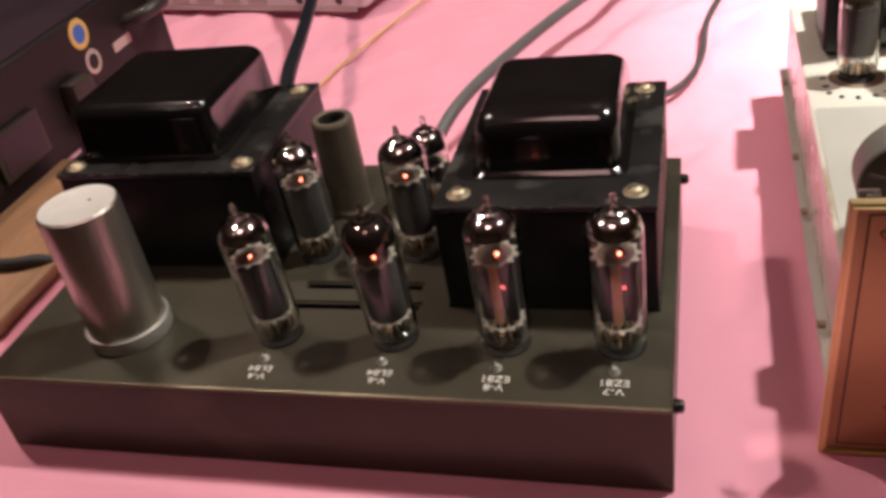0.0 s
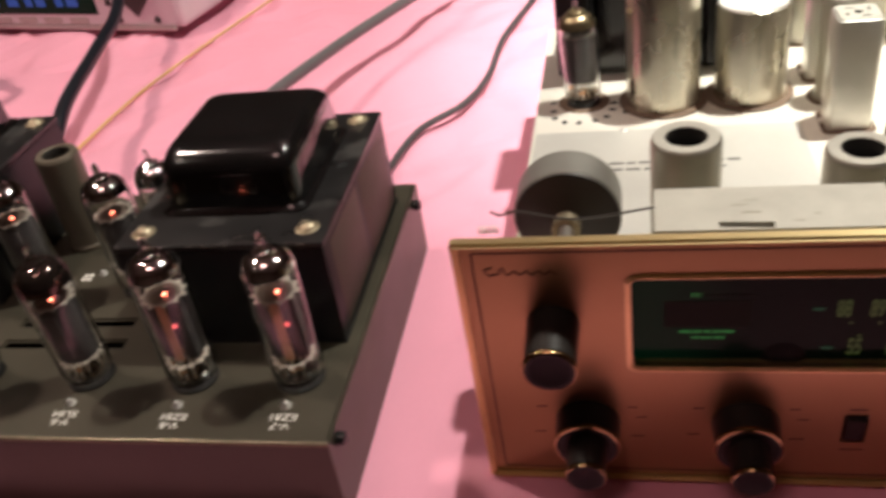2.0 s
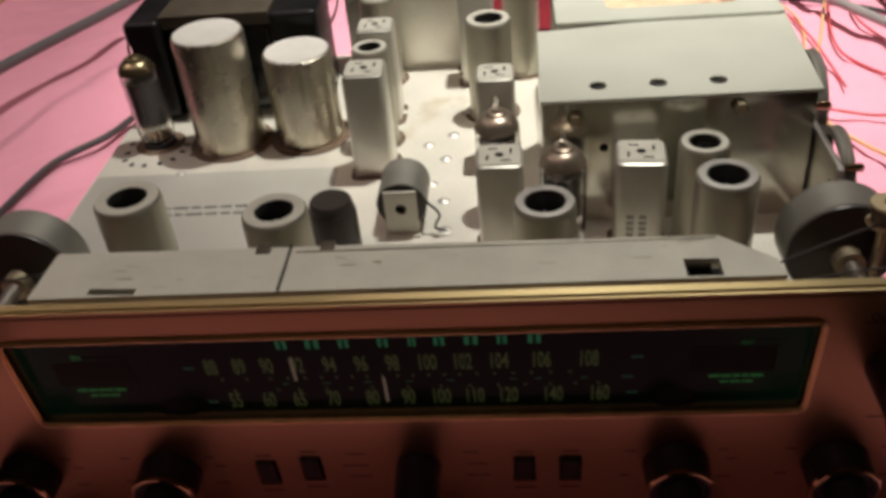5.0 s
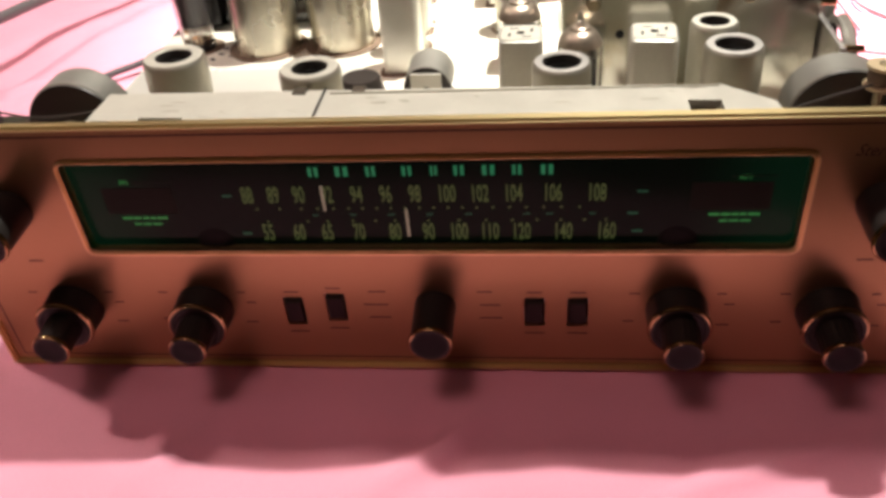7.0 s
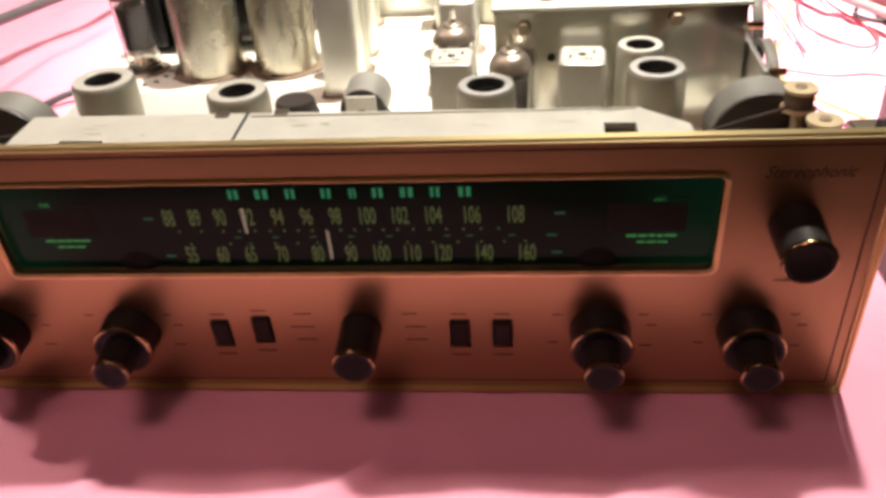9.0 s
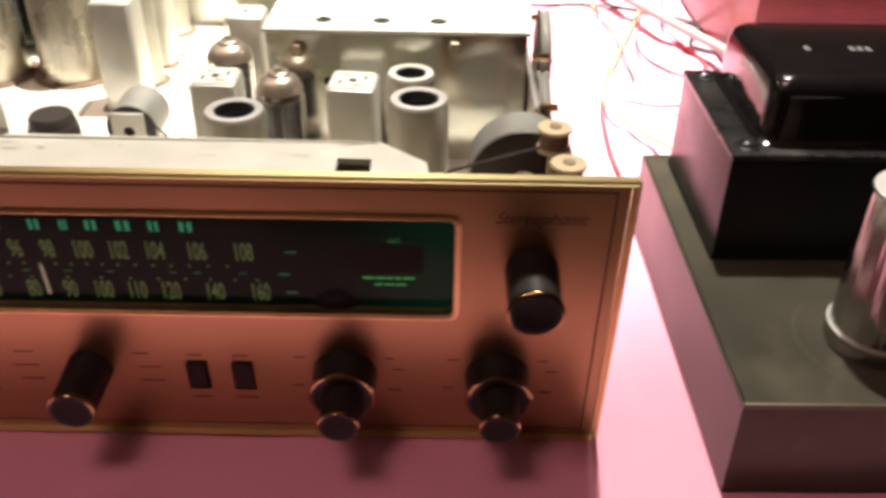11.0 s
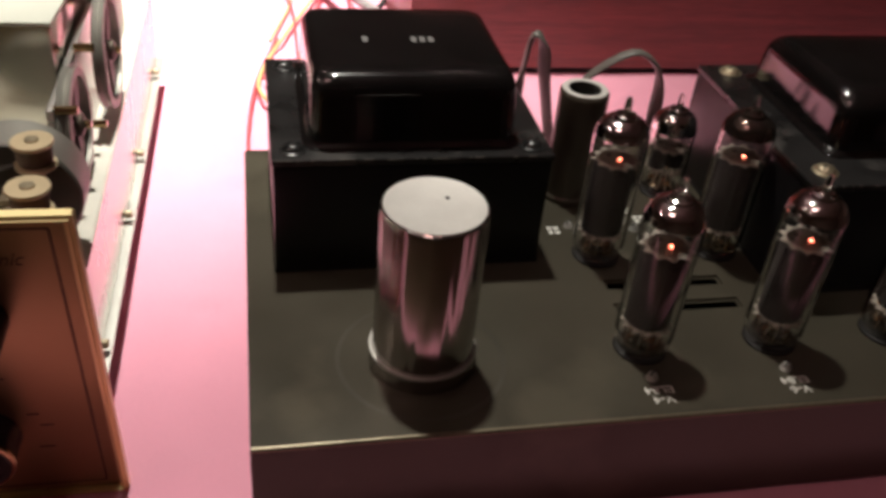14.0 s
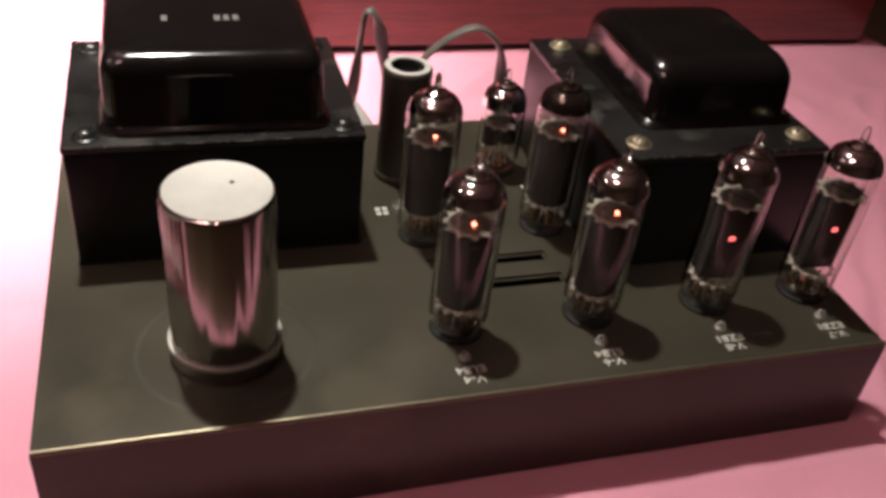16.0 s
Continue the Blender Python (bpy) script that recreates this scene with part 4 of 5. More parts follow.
for u in (40.5, 97.0, 287.0, 343.5):
    for a, rr, w in ((150, 19, 4), (30, 19, 3.5), (8, 20, 4), (-30, 21, 5), (205, 20, 4)):
        cu, cv = u + rr * math.cos(radians(a)), 31 + rr * 0.82 * math.sin(radians(a))
        ink.append((cu - w / 2, cu + w / 2, cv - 0.4, cv + 0.4, 0.02, 0.09))
for k, (du, dv, w) in enumerate(((-23, 8, 7), (-24, 1, 10), (-23, -6, 9), (20, 8, 6), (22, 1, 8), (22, -6, 9))):
    ink.append((192.5 + du - w / 2, 192.5 + du + w / 2, 31 + dv, 31 + dv + 0.8, 0.02, 0.09))
for u, v in SWITCHES:
    for dv, w in ((10.5, 6), (-11.5, 8)):
        ink.append((u - w / 2, u + w / 2, v + dv - 0.4, v + dv + 0.4, 0.02, 0.09))
for u in (32, 352):
    ink.append((u - 3, u + 3, 55.5, 56.3, 0.02, 0.09))
pieces("legend_bar", ink, M_INK, panel)


def script(u, v, length, strokes):
    pts = [(u + length * k / (strokes * 4), v + (2.6 if k % 4 == 1 and k < 6 else 1.1 if k % 4 == 1 else -0.6 if k % 4 == 3 else 0), 0.15) for k in range(strokes * 4)]
    pts = [(u + 2, v + 2.6, 0.15), (u - 0.8, v + 1.6, 0.15), (u + 1.2, v - 1.2, 0.15)] + pts[2:]
    return sweep(pts, 0.28, 6, 4)


lettering("letter", "Stereophonic", 4.8, M_INK, panel, mm(354.6, 103.4, 0.08), "dark slanted printed letter", 0.82, 0.4)
part("script_stroke", script(11, 105.3, 24, 6), M_INK, panel, "dark flowing script flourish")

# dial housing strip behind the panel
strip = [(65.5, 15), (317.5, 15), (316.5, 23.5), (300, 38), (168, 40), (66, 41)]
cut = [[(86, 16.5), (103, 15.6), (103, 19.0), (86, 19.6)], [(286.5, 16.0), (298, 15.8), (298, 25), (286.5, 25.5)]]
house = part("dial_housing", outline(strip, 109.8, 112.2, cut, 0.4), M_SHIELDTOP, tuner, "scuffed aluminium dial housing strip")
part("housing_front", box(66, 317, 15.1, 16.4, 60, 109.8), M_SHIELD, house)
part("housing_back", box(67, 299, 37.0, 38.2, 84, 109.8), M_SHIELD, house)
# Black sheet put in as the shade under the two notches.
part("housing_dark_sheet", box(67, 316, 16.5, 36.8, 98, 99), M_HOLE, house)
part("seam", box(152.2, 153.2, 15.0, 41.2, 112.25, 112.6), M_HOLE, house)
part("ridge_line", box(155, 299, 36.4, 37.0, 112.2, 112.8, 0.2), M_SHIELD, house)
for x in (143, 166):
    part("clip", box(x - 2.6, x + 2.6, 36.5, 42.5, 108, 113.0, 0.5), M_IRON, house)
scuff = bmesh.new()
rnd = random.Random(11)
for k in range(16):
    x, y = rnd.uniform(75, 290), rnd.uniform(19, 35)
    w = rnd.uniform(1.5, 6)
    box(x, x + w, y, y + rnd.uniform(0.5, 1.4), 112.21, 112.27, bm=scuff)
tagged(part("scuff", scuff, M_SHIELD, house, "worn scuffs on the strip", smooth=False), kind="stuff")


def if_can(x, y, w, top, turn=0.0, printed=False, label="tall square aluminium coil can"):
    h = w / 2
    hgt = top - TOP
    ob = part("coil_can", loft([[(px, py, zz) for px, py in round_rect(-h + i, h - i, -h + i, h - i, 2.6, 4)] for zz, i in ((0.1, 0), (hgt - 1.6, 0), (hgt - 0.5, 0.5), (hgt, 1.6))]), M_IFCAN, tuner, label, at=mm(x, y, TOP, 0, 0, turn))
    # Dark brown wafer, wider in front, also paints the shade at the can's foot.
    part("base_shade_wafer", outline(round_rect(-h - 2.2, h + 2.2, -h - 3.2, h + 1.6, 4, 4), 0.03, 0.5), M_FIBRE, ob, "brown fibre wafer, also painted shade under the can")
    part("can_top", outline(round_rect(-h + 1.3, h - 1.3, -h + 1.3, h - 1.3, 2.2, 4), hgt, hgt + 0.35, [ring_points(0, 0, 2.0, 12)], 0.1), M_SHIELDTOP, ob)
    part("can_hole", cyl(2.0, hgt - 0.2, hgt + 0.05, 12, 0.05), M_HOLE, ob, smooth=False)
    for a in (0.5, 2.1, 3.6, 5.2):
        bx, by = 5.6 * math.cos(a) * w / 20, 5.6 * math.sin(a) * w / 20
        part("can_slot", outline([(bx + 2.1 * math.cos(a + 1 + e), by + 2.1 * math.sin(a + 1 + e)) for e in (0.25, -0.25, math.pi + 0.25, math.pi - 0.25)], hgt + 0.36, hgt + 0.42), M_HOLE, ob, smooth=False)
    for s in (-1, 1):
        part("fixing_lug", box(s * (h + 0.8) - 1.4, s * (h + 0.8) + 1.4, -2, 2, 0.5, 1.4, 0.2), M_ZINC, ob)
    if printed:
        ink = bmesh.new()
        for r in range(2):
            for k in range(6):
                box(-5.5 + r * 5.2, -2.5 + r * 5.2, -h - 0.08, -h + 0.1, 6 + k * 2.9, 8 + k * 2.9, bm=ink)
        part("can_print", ink, M_POT, ob, "faint stencilled print", smooth=False)
    return ob


if_can(160.5, 186, 20.2, 113)
if_can(159.5, 243, 19.5, 112)
if_can(212, 286, 20.0, 111)
if_can(223.5, 189, 19.0, 106)
if_can(225.8, 110.5, 19.6, 105)
if_can(283.6, 108.5, 20.6, 104.8, -4, True, "square aluminium coil can with stencilled print")
for x, y, r, top, bore, rim in ((79, 78, 13.4, 112, 0.56, None), (139.8, 69, 12.9, 109.2, 0.56, None), (243, 66.3, 11.8, 110.2, 0.62, M_ALUTOP), (312, 80, 11.9, 110, 0.62, M_ALUTOP), (308, 105.5, 10.2, 110, 0.58, None), (160, 213.5, 9.6, 112, 0.58, None), (155, 290, 10.4, 110.5, 0.6, None), (220, 240, 12.2, 113, 0.6, None), (237.5, 292, 10.6, 110.5, 0.6, None), (298, 291, 13, 121, 0.6, None), (329, 293, 13, 121, 0.6, None)):
    ob = shield_can(tuner, x, y, TOP, r, top - TOP, M_SHIELD, rim, bore, True, "grey open-topped cylindrical tube shield")
    # Dark brown disc also paints in the shade round the shield's foot.
    part("base_shade_wafer", lathe([(0, 0.05), (r + 3.4, 0.05), (r + 3.2, 0.5), (0, 0.5)], 32), M_FIBRE, ob, "brown fibre wafer, also painted shade under the shield")
tube(tuner, 33.5, 222, TOP, "pentode", 0, 10.0, 42.5, 51.0, 59.5, M_BRONZE, 45.0, False, -2.0, 3.0)
tube(tuner, 224.5, 143, TOP, "triode", 0, 10.3, 40.5, 49.5, 58.0, M_CLOUD, 60.0, False, 0.0, 2.5)
tube(tuner, 252, 113, TOP, "triode", 20, 10.0, 38.5, 47.5, 55.5, M_CLOUD, 60.0, False, 0.0, 2.5)
for x, y, r, top in ((75.6, 219.5, 18.9, 122.6), (119.8, 222, 18.2, 109.0)):
    hgt = top - TOP
    can = part("capacitor_can", lathe([(0, 0.1), (r, 0.1), (r, hgt - 2.4), (r - 0.5, hgt - 0.8), (r - 2.0, hgt), (0, hgt - 0.3)], 64), M_CAP, tuner, "tarnished silver electrolytic can", at=mm(x, y, TOP))
    part("can_top", lathe([(0, hgt + 0.1), (r - 2.4, hgt + 0.12), (r - 1.6, hgt + 0.3), (r - 1.2, hgt - 0.3)], 64), M_CANTOP, can, "pale dull can top")
    # Ring kept dark to stand in for the brown shadow round the can.
    part("shade_mounting_ring", lathe([(r + 0.1, 0.05), (r + 4.2, 0.05), (r + 4.2, 0.9), (r + 0.1, 1.1)], 48), M_FIBRE, can, "brown fibre mounting ring, also painted shade round the can")

# mains transformer at the back
mains = part("mains_transformer", box(24, 121, 259, 288, TOP + 0.1, 117.5, 1.0), M_BLACKD, tuner, "open-frame black mains transformer")
part("core_band", box(38, 100, 252, 288, 112, 119.6, 0.8), M_IRON, mains, "brown laminated core band")
part("end_cap", box(18.5, 39, 247, 290, TOP + 3, 118.5, 3.5, 4), M_BLACKD, mains)
part("end_cap", box(99.5, 126.5, 251, 291, TOP + 3, 118.8, 3.5, 4), M_BLACKD, mains)
part("coil_cover", box(40, 99, 254, 262, TOP + 2, 111, 2, 3), M_BLACK, mains)
part("rear_band", box(34, 97, 291, 322, TOP + 0.2, 119, 1.2), M_IRON, mains, "brown laminated rear core")
# Black filler painted in as the shade between the two core bands.
part("gap_line", box(36, 96, 288, 291, TOP + 0.2, 116), M_HOLE, mains)
for x, y in ((60, 326), (92, 328)):
    part("bolt", cyl(2.2, 0, 5, 10, 0.4, "y"), M_SCREW, mains, at=mm(x, y - 4, 113))

# rear terminal box
rear = part("terminal_box", box(133, 207.5, 303.5, 326.5, TOP + 0.1, 107.0, 0.8), M_IFCAN, tuner, "plain metal terminal box with flanged top")
part("box_lid", outline([(131.5, 302), (209, 301), (212, 328), (130, 329)], 107.0, 108.5, (), 0.3), M_ZINC, rear)
for x, y in ((146, 321), (203, 317)):
    part("lid_screw", lathe([(0, 0), (4, 0), (4.2, 1), (3.0, 2.2), (0, 2.5)], 16), M_IFCAN, rear, at=mm(x, y, 108.5))

# tuning gang cover
gang = part("gang_cover", box(244.5, 357.5, 128.5, 204, TOP + 0.1, 118.4, 0.6), M_GANG, tuner, "polished folded metal tuning gang cover")
lid_holes = [ring_points(x, 139.7, 3.7, 18, 3.7) for x in (268.5, 293.8, 318.9)]
part("cover_lid", outline([(243.6, 126.6), (358.6, 126.6), (363.5, 214), (244.5, 201)], 118.4, 120.0, lid_holes, 0.25), M_PAINT, gang, "cream-grey lid with three trimmer holes")
for x in (268.5, 293.8, 318.9):
    part("trimmer_hole", lathe([(0, 0), (3.8, 0)], 18), M_HOLE, gang, at=mm(x, 139.7, 118.46))
for x, z in ((258, 111), (326, 113)):
    part("cover_bolt", lathe([(0, 0), (3.4, 0), (3.4, 2.6), (2.6, 3.4), (0, 3.6)], 6, "-y"), M_SCREW, gang, at=mm(x, 128.4, z))
part("side_hole", lathe([(0, 0), (2.0, 0)], 14, "-y"), M_HOLE, gang, at=mm(270.5, 128.3, 96))
part("gang_frame", outline(round_rect(254, 363, 206, 276, 3), 60, 121.5, [round_rect(280, 344, 222, 250, 5, 5)], 0.5), M_PAINT, gang, "cream cast frame with oval opening")
part("hardboard_insert", box(277, 347, 219, 253, 116.5, 118), M_BOARD, gang, "stained brown hardboard insert")
for x, y in ((360, 262), (262, 268)):
    part("frame_post", lathe([(0, 0), (3.2, 0), (3.2, 4), (2, 6), (0, 6.2)], 12), M_SCREW, gang, at=mm(x, y, 121.5))
if_can(262, 262, 16, 124)

# small parts on the deck
part("black_cap", lathe([(0, 0.1), (10.8, 0.1), (10.8, 20), (10.2, 22.5), (9.6, 22.5), (9.4, 26), (8.6, 27.2), (0, 27.0)], 40), M_POTD, tuner, "black moulded cap", at=mm(151, 113, TOP))
coil = part("ferrite_coil", cyl(11.5, 0, 24, 36, 0.8, "y"), M_POT, tuner, "grey cylindrical coil lying in a bracket", at=mm(180, 126, TOP + 14))
part("coil_face", lathe([(0, 0.2), (10.6, 0.2), (11.2, 0)], 32, "-y"), M_POTD, coil)
part("bracket", outline([(-7.4, -13), (7.4, -13), (7.4, 9), (-7.4, 9)], 2, 3.4, [ring_points(0, 0, 2.6, 16)], 0.2), M_SHIELDTOP, coil, "light metal bracket with hole", at=pose(0, 0, 0, 90))
part("bracket_foot", box(-8, 8, -6, 0, -13.8, -12.8), M_SHIELDTOP, coil)
part("wire_loop", sweep([(11, 0, 2), (17, -2, -4), (15, -5, -9), (20, -4, -12)], 0.6, 6), M_DARKC, coil)
for k, (x, y) in enumerate(((198.7, 125.6), (197, 150), (190, 166), (196, 190), (199, 215), (186, 140), (186, 205), (205, 240), (262, 92), (330, 100), (55, 186), (150, 150))):
    part("rivet", lathe([(0, 1.4), (1.6, 1.1), (2.6, 0.2), (3.2, 0.1)], 14), M_ALUTOP, tuner, at=mm(x, y, TOP))
part("socket_wafer", lathe([(0, 0.3), (13.5, 0.3), (14.0, 0.05)], 32), M_FIBRE, tuner, "brown fibre tube socket wafer", at=mm(33.5, 222, TOP))
for k, (x, y, a) in enumerate(((17.5, 212, 30), (18.5, 204, 60), (24, 199, 80), (31.5, 197.5, 90), (40, 199, 110), (46, 203, 140), (49, 211, 160), (49.5, 219, 20), (17, 222, 10), (56, 207, 150), (58, 216, 10))):
    part("vent_slot", outline(round_rect(-1.9, 1.9, -1.3, 1.3, 1.2, 3), 0.02, 0.12), M_HOLE, tuner, at=mm(x, y, TOP, 0, 0, a))
lug = bmesh.new()
for x, y in ((262, 84), (296, 70), (268, 62)):
    box(x - 2.5, x + 2.5, y - 2, y + 2, TOP, TOP + 3, 0.4, bm=lug)
part("solder_lug", lug, M_CREAM, tuner)


def pot(x, y, z, r, depth):
    ob = part("volume_control", lathe([(0, depth), (r - 1.5, depth), (r, depth - 1.5), (r, 3), (r - 0.6, 2.4)], 56, "y"), M_POT, tuner, "round metal-cased volume control", at=mm(x, y, z))
    part("control_face", lathe([(r - 0.5, 2.6), (r - 0.8, 1.6), (r * 0.7, 0.8), (r * 0.45, 0.6), (r * 0.3, -0.8), (0, -0.8)], 48, "y"), M_POTD, ob, "dark phenolic control face")
    part("shaft", cyl(3.1, -46, 0, 16, 0.4, "y"), M_WIRE, ob)
    part("bush", lathe([(5.5, -1), (5.5, -7), (3, -7)], 18, "y"), M_SCREW, ob)
    return ob


pot(33.5, 62, 86, 21.0, 20)
pot(353, 61, 84.5, 21.0, 20)
part("cord_spring", sweep([(10, 30, 112), (14, 26, 113), (20, 28, 113), (40, 30, 108), (66, 36, 108)], 0.45, 6), M_POTD, tuner)
coilsp = sweep([(6 + k * 0.13, 24 + 1.2 * math.cos(k * 1.05), 108.5 + 1.2 * math.sin(k * 1.05)) for k in range(54)], 0.22, 5, 2)
part("tension_spring", coilsp, M_WIRE, tuner, "small bright coil spring")
for x, y, z in ((363, 57, 110), (365.7, 33, 108)):
    ob = part("cord_bobbin", lathe([(2.2, 0), (6.4, 0), (6.6, -0.8), (6.3, -1.4), (3.2, -1.8), (3.2, -7.6), (6.3, -8), (6.6, -8.6), (6.4, -9.2), (2.2, -9.2), (2.2, 0)], 28), M_CREAM, tuner, "cream flanged dial cord bobbin", at=mm(x, y, z))
    part("cord_winding", lathe([(3.3, -7.5), (5.4, -7.2), (5.6, -4.6), (5.4, -2.0), (3.3, -1.9)], 24), M_FIBRE, ob, "dark brown wound cord")
    part("bobbin_post", cyl(2.2, -50, 0.8, 12, 0.3), M_SCREW, ob)
part("dial_cord", sweep([(318, 34, 101), (340, 44, 103), (358, 52, 104)], 0.5, 6), M_POTD, tuner)
part("dial_cord", sweep([(318, 26, 99), (345, 30, 101), (362, 30, 102)], 0.5, 6), M_POTD, tuner)


def pulley(x, y, z, r):
    ob = part("dial_pulley", lathe([(r - 3.5, 0), (r - 0.4, 0), (r, 0.6), (r - 1.6, 2.5), (r, 4.4), (r - 0.4, 5), (r - 3.5, 5), (r - 3.5, 0)], 44, "x"), M_POT, tuner, "dial drive pulley with cord groove", at=mm(x, y, z))
    web = bmesh.new()
    for k in range(3):
        a = k * 2.1 + 0.3
        join(web, outline([((r - 3) * math.cos(a - 0.25), (r - 3) * math.sin(a - 0.25)), ((r - 3) * math.cos(a + 0.25), (r - 3) * math.sin(a + 0.25)), (3 * math.cos(a + 0.9), 3 * math.sin(a + 0.9)), (3 * math.cos(a - 0.9), 3 * math.sin(a - 0.9))], 1.6, 3.0))
    lathe([(0, 0), (4.5, 0), (4.5, 5), (2.8, 6), (0, 6)], 18, bm=web)
    bmesh.ops.transform(web, matrix=Matrix.Rotation(radians(90), 4, "Y"), verts=web.verts)
    part("pulley_web", web, M_IRON, ob)
    part("pulley_screw", cyl(1.6, 5.8, 8.2, 10, 0.3, "x"), M_BRASS, ob)
    return ob


pulley(361.5, 116, 84, 22)
pulley(366.5, 176, 88, 25)
part("pulley_bracket", box(358.8, 361.2, 96, 200, TOP + 0.1, 100, 0.5), M_SIDE, tuner, "bright bracket carrying the pulleys")
for y, z in ((100, 104), (146, 108), (204, 106), (150, 66)):
    part("bracket_pin", cyl(1.8, 0, 8, 10, 0.3, "x"), M_BRASS, tuner, at=mm(361.2, y, z - (6 if z > 100 else 0)))

# ---- things behind and beside ----
cab = thing("wooden_cabinet", pose(0, 0, GROUND), "mahogany veneered wooden cabinet lying behind an amplifier", "cabinet")
part("carcass", box(530, 998, 351, 700, 3, 190, 1.5), M_WOOD, cab)
part("base_strip", box(532, 996, 353, 698, 0.2, 3.2), M_HOLE, cab)

case = thing("test_instrument", pose(-0.007, 0, GROUND), "large brown metal-cased instrument with stickers and a meter", "instrument")
part("case_body", box(-900, -508, 60, 452, 0.2, 88, 3, 3), M_CASE, case)
part("case_top", box(-896, -512, 64, 448, 88, 89.5, 0.5), M_CASETOP, case)
for name, y, z, r, mtl in (("round_sticker", 331, 75, 12, M_YELLOW), ("round_sticker", 336, 50, 10, M_PALE)):
    ob = part(name, cyl(r, 0, 0.4, 30, 0.1, "x"), mtl, case, "round paper sticker with a darker centre", at=mm(-508, y, z))
    part("sticker_centre", cyl(r * 0.62, 0.4, 0.6, 24, 0.05, "x"), M_BLUE if mtl is M_YELLOW else M_CASE, ob)
part("paper_label", box(-508, -507.5, 366, 393, 44, 52), M_PALE, case, "small pale paper label")
ob = part("meter_window", box(-508, -503, 196, 250, 18, 52, 1.5), M_POTD, case, "small framed dark meter")
part("meter_face", box(-503, -502.6, 201, 245, 22, 48), M_CASETOP, ob)
part("clip_lever", box(-508, -494, 285, 312, 10, 52, 3), M_POTD, case, "dark hinged case clip")
part("case_handle", sweep([(-509, 392, 60), (-488, 396, 66), (-484, 420, 68), (-509, 440, 60)], 6, 12), M_POTD, case)
wb = thing("wooden_board", pose(0, 0, GROUND), "worn brown wooden board lying on the cloth", "board")
part("board", box(-506, -424, 40, 250, 0.2, 9, 1.2), M_WOODB, wb)

player = thing("silver_player", mm(-355, 541, -3, 0, 0, -12), "silver-white rounded audio player with dark oval buttons", "player")
part("body", box(-300, 0, 0, 190, 4, 62, 8, 4), M_WHITEP, player)
part("face_plate", outline(round_rect(-285, -6, 8, 56, 10), 0, 1.2), M_WHITEP, player, at=pose(0, 0, 0, 90))
part("display", box(-290, -100, -1.8, -1.2, 18, 50, 0.3), M_DIAL, player, "black glass display window")
for k, (a, w) in enumerate(((-262, 9), (-250, 12), (-232, 5), (-214, 14), (-190, 9), (-176, 12), (-150, 9), (-136, 14))):
    part("display_bar", box(a, a + w, -1.95, -1.8, 26, 38 - 4 * (k % 2)), M_SCREEN, player, "blue lit display segment", smooth=False)
part("diamond_button", lathe([(0, 3), (13, 2.6), (17, 0)], 4, "-y"), M_POTD, player, "dark diamond-shaped button", at=mm(-52, -1.2, 32))
for x, z in ((-80, 50), (-26, 52), (-76, 13), (-30, 13), (-84, 30)):
    part("round_button", lathe([(0, 2), (3, 1.6), (4, 0)], 14, "-y"), M_POTD, player, at=mm(x, -1.2, z))
for k in range(5):
    part("key", box(-275 + k * 34, -252 + k * 34, -2.6, -1.2, 8.5, 14.5, 0.6), M_ALUTOP, player)
part("top_strip", box(-292, -10, -2.2, -1.1, 52, 60, 0.8), M_SIDE, player, "bright silver strip over the display")
part("bottom_lip", box(-292, -10, -3.4, -1.1, 2.5, 7.5, 1.2), M_ALUTOP, player)
for x in (-270, -30):
    part("foot", cyl(9, 0.1, 4.2, 18, 0.5, cx=x, cy=30), M_RUBBER, player)

redbox = thing("red_box", mm(214, 500, -3, 0, 0, -2), "deep red box with dark rounded metal top edge", "box")
part("body", box(0, 172, 0, 90, 0.2, 48, 2), M_RED, redbox)
part("top_rail", box(-3, 175, -4, 30, 48, 64, 6, 4), mat("dark_brown_metal", (0.10, 0.07, 0.065), 0.3, 0.6), redbox)
for x in (4, 168):
    part("rail_screw", cyl(2, 0, 1.5, 10, 0.2, "-y"), M_SCREW, redbox, at=mm(x, -4, 52))


def cord(name, pts, r, material, label, flat=1.0):
    ob = part(name, sweep([(x * 1000, y * 1000, (z + GROUND) * 1000) for x, y, z in pts], r, 12, 10, flat), material)
    return tagged(ob, label, "cable")


cord("grey_cable", ((-0.21, 0.21, 0.02), (-0.195, 0.27, 0.036), (-0.16, 0.385, 0.036), (-0.115, 0.50, 0.034), (-0.08, 0.60, 0.03), (-0.045, 0.75, 0.012), (-0.02, 0.9, 0.004)), 4.2, M_GREYC, "thick grey mains cable running across the cloth")
cord("dark_cable", ((-0.085, 0.176, 0.02), (-0.096, 0.24, 0.004), (-0.085, 0.305, 0.004), (-0.058, 0.345, 0.004), (-0.046, 0.39, 0.004), (-0.042, 0.46, 0.004), (-0.028, 0.53, 0.004), (0.0, 0.66, 0.004)), 2.4, M_DARKC, "thin dark grey cable on pink cloth")
cord("blue_cable", ((-0.30, 0.20, 0.03), (-0.318, 0.27, 0.052), (-0.338, 0.355, 0.056), (-0.365, 0.45, 0.056), (-0.40, 0.535, 0.068), (-0.43, 0.60, 0.072)), 5.0, M_BLUEC, "thick blue-black cable leading to the player")
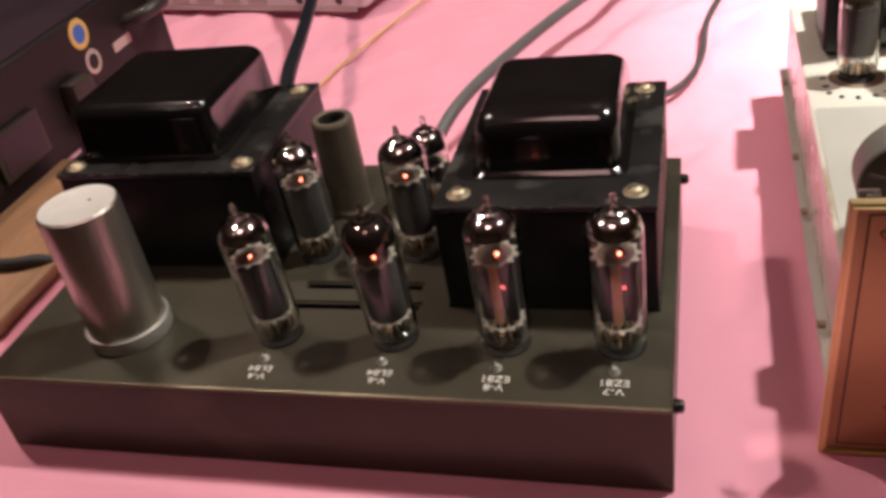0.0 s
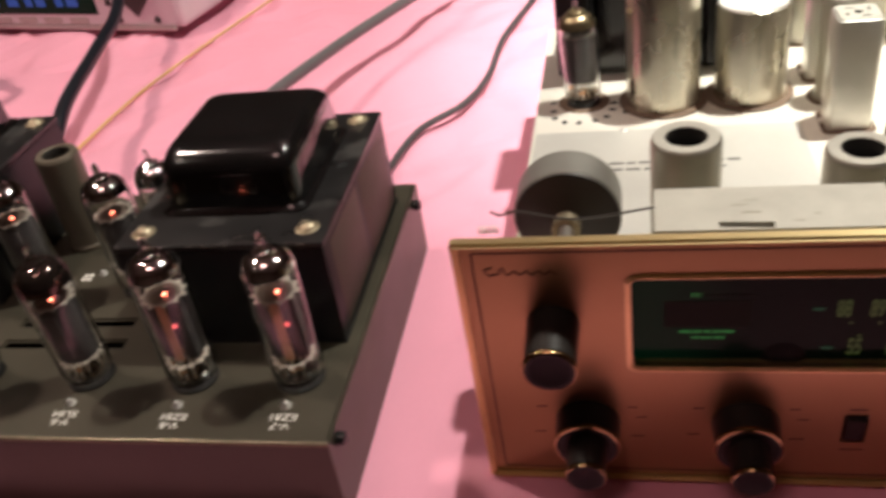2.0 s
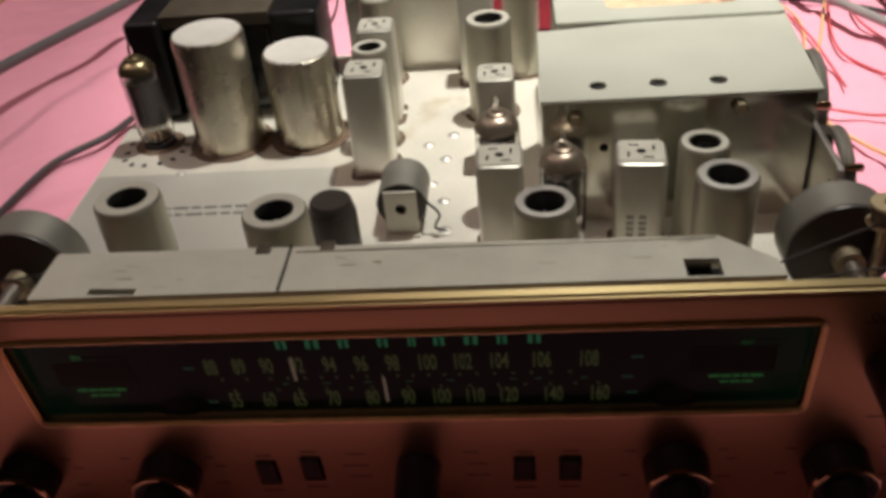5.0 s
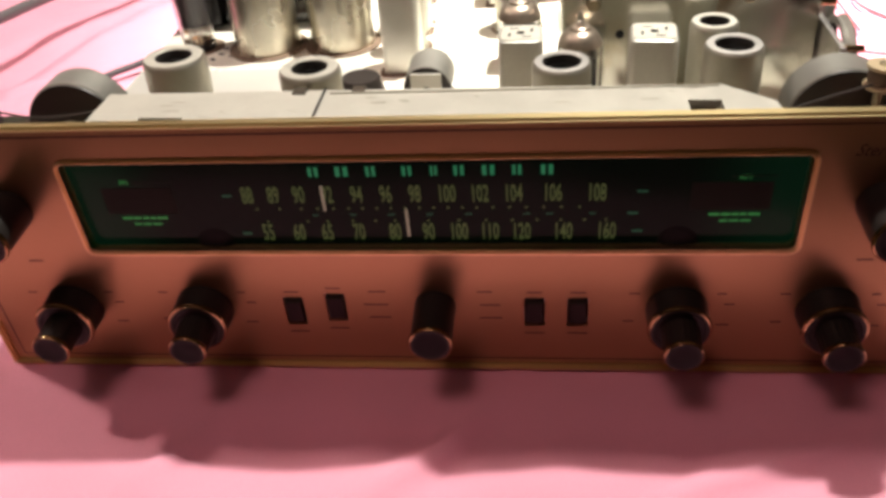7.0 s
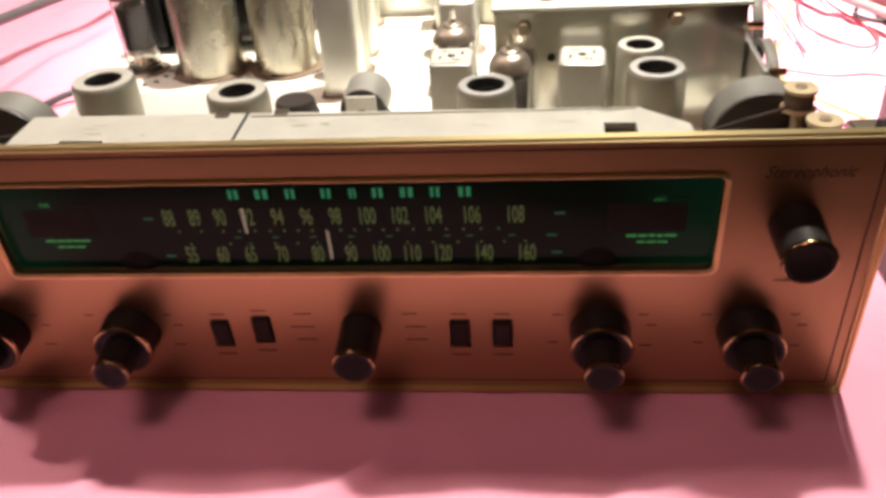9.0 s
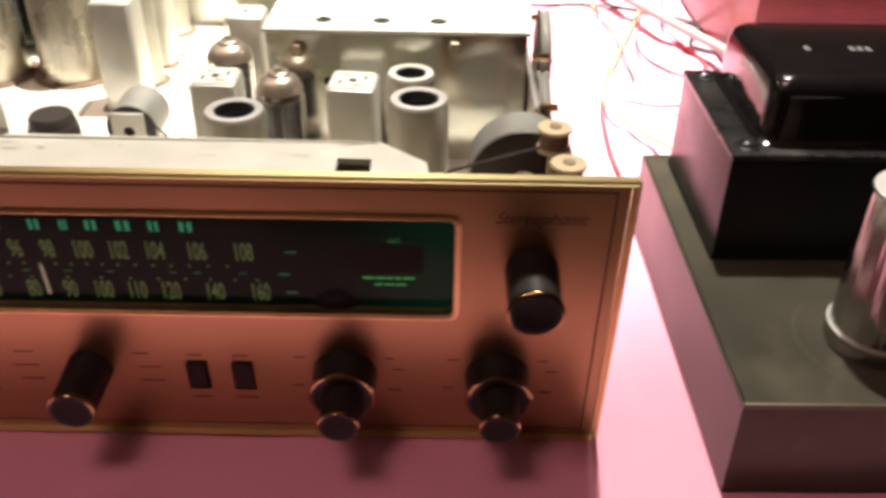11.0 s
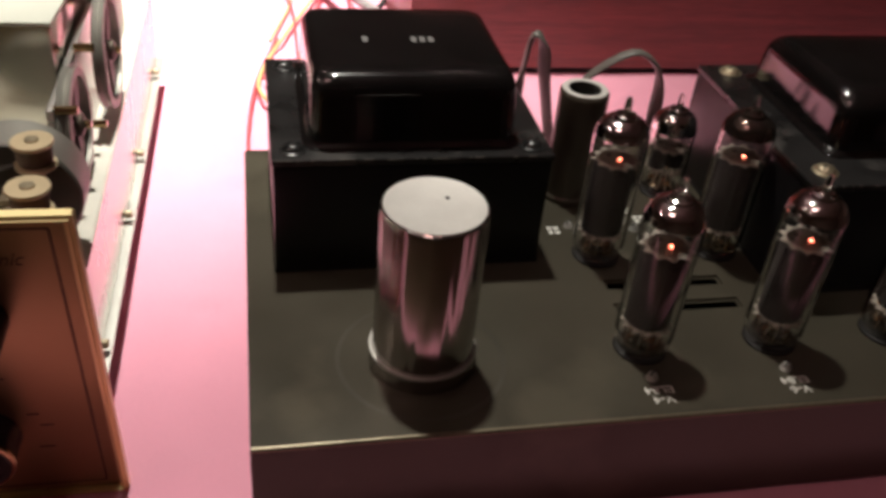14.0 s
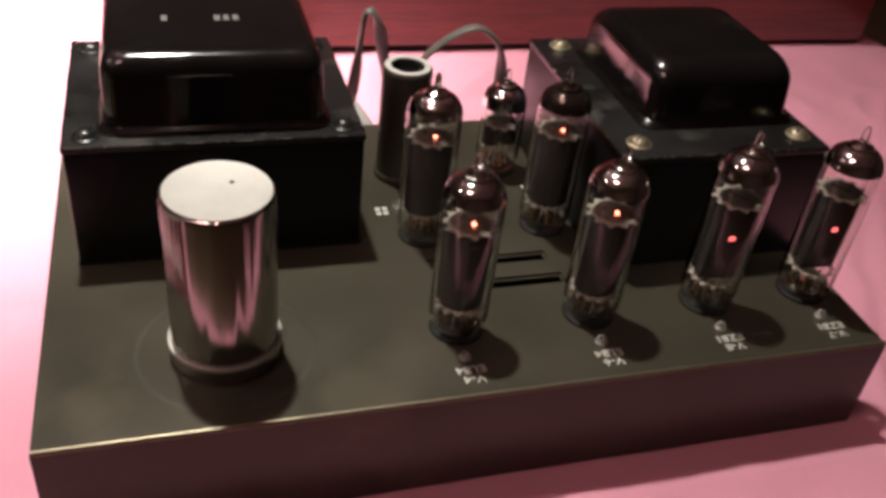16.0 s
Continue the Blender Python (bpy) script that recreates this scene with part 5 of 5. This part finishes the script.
cord("amber_wire", ((-0.35, 0.25, 0.002), (-0.344, 0.376, 0.002), (-0.331, 0.455, 0.002), (-0.304, 0.565, 0.002), (-0.287, 0.63, 0.002), (-0.27, 0.72, 0.002), (-0.22, 0.84, 0.002)), 1.35, M_YELC, "thin amber wire on the cloth")
cord("pale_cable", ((0.395, 0.72, 0.004), (0.443, 0.60, 0.014), (0.476, 0.505, 0.016), (0.505, 0.44, 0.016), (0.530, 0.385, 0.016), (0.56, 0.30, 0.016), (0.575, 0.20, 0.02)), 3.6, mat("pale_grey_cable", (0.27, 0.255, 0.25), 0.45), "pale grey cable behind the amplifier")
cord("amber_wire", ((0.50, 0.56, 0.002), (0.475, 0.48, 0.002), (0.455, 0.42, 0.002), (0.437, 0.36, 0.002), (0.432, 0.32, 0.002), (0.447, 0.285, 0.002), (0.47, 0.24, 0.006)), 1.2, M_YELC, "looped amber wire on the cloth")
cord("red_wire", ((0.49, 0.52, 0.0015), (0.474, 0.45, 0.0015), (0.475, 0.41, 0.0015), (0.50, 0.374, 0.0015), (0.517, 0.40, 0.0015), (0.502, 0.485, 0.0015), (0.52, 0.58, 0.0015)), 1.0, M_PINKC, "thin red wire in a loop")
cord("red_wire", ((0.445, 0.40, 0.0015), (0.430, 0.33, 0.0015), (0.425, 0.25, 0.0015), (0.431, 0.205, 0.0015), (0.445, 0.17, 0.012)), 1.0, M_PINKC, "thin red wire in a loop")
cord("red_wire", ((0.435, 0.334, 0.003), (0.464, 0.321, 0.003), (0.49, 0.322, 0.003), (0.51, 0.31, 0.003)), 1.0, M_PINKC, "thin red wire in a loop")
cord("black_wire", ((0.395, 0.53, 0.0018), (0.452, 0.533, 0.0018), (0.50, 0.512, 0.0018), (0.53, 0.485, 0.0018), (0.515, 0.44, 0.0018), (0.54, 0.42, 0.0018)), 1.6, M_DARKC, "thin black wire on the cloth")
cord("red_wire", ((0.06, 0.61, 0.0015), (0.09, 0.68, 0.0015), (0.03, 0.75, 0.0015), (0.10, 0.82, 0.0015), (0.17, 0.72, 0.0015), (0.14, 0.62, 0.0015)), 1.2, M_PINKC, "thin red wire in a loop")
cord("black_wire", ((0.06, 0.60, 0.003), (0.116, 0.645, 0.003), (0.14, 0.72, 0.003), (0.16, 0.85, 0.003)), 2.6, M_DARKC, "thin black wire on the cloth")
cord("red_wire", ((0.13, 0.36, 0.02), (0.115, 0.42, 0.004), (0.135, 0.47, 0.002), (0.19, 0.50, 0.002)), 2.0, mat("bright_red_wire", (0.75, 0.06, 0.03), 0.4), "bright red wire behind the tuner")
cord("black_wire", ((-0.70, 0.115, 0.014), (-0.50, 0.112, 0.014), (-0.455, 0.11, 0.014), (-0.435, 0.116, 0.013), (-0.42, 0.13, 0.006), (-0.36, 0.185, 0.004)), 3.4, M_RUBBER, "black cable crossing a wooden board")
cord("flat_cord", ((0.560, 0.235, 0.004), (0.562, 0.205, 0.045), (0.566, 0.200, 0.088), (0.572, 0.198, 0.086), (0.578, 0.205, 0.062), (0.590, 0.215, 0.02), (0.60, 0.23, 0.004)), 1.5, M_FLATC, "grey flat cord looping behind an amplifier", 2.4)
cord("flat_cord", ((0.592, 0.205, 0.05), (0.602, 0.203, 0.068), (0.622, 0.201, 0.081), (0.636, 0.201, 0.073), (0.641, 0.202, 0.056), (0.642, 0.206, 0.02), (0.645, 0.22, 0.004)), 1.5, M_FLATC, "grey flat cord looping behind an amplifier", 2.4)

rnd = random.Random(23)
for k in range(2):
    x, y = 0.44 + 0.018 * k, 0.36 + rnd.uniform(-0.02, 0.04)
    line = []
    for j in range(7):
        line.append((min(0.515, x), y, 0.0018 + 0.0008 * (k % 3)))
        x, y = x + rnd.uniform(-0.022, 0.02), y + rnd.uniform(0.06, 0.095)
    cord("red_wire", line, 0.9, M_PINKC if k % 3 else M_YELC, "thin red wire in a tangle behind the tuner" if k % 3 else "thin amber wire in a tangle behind the tuner")
for k in range(5):
    x, y = 0.075 + 0.035 * k, 0.42 + rnd.uniform(-0.02, 0.03)
    line = []
    for j in range(7):
        line.append((x, y if x < 0.19 or y < 0.46 or y > 0.62 else 0.46, 0.0018 + 0.0008 * (k % 3)))
        x, y = x + rnd.uniform(-0.018, 0.022), y + rnd.uniform(0.04, 0.07)
    cord("red_wire", line, 1.0, M_PINKC if k % 2 else M_DARKC, "thin red wire in a tangle behind the tuner" if k % 2 else "thin dark wire in a tangle behind the tuner")
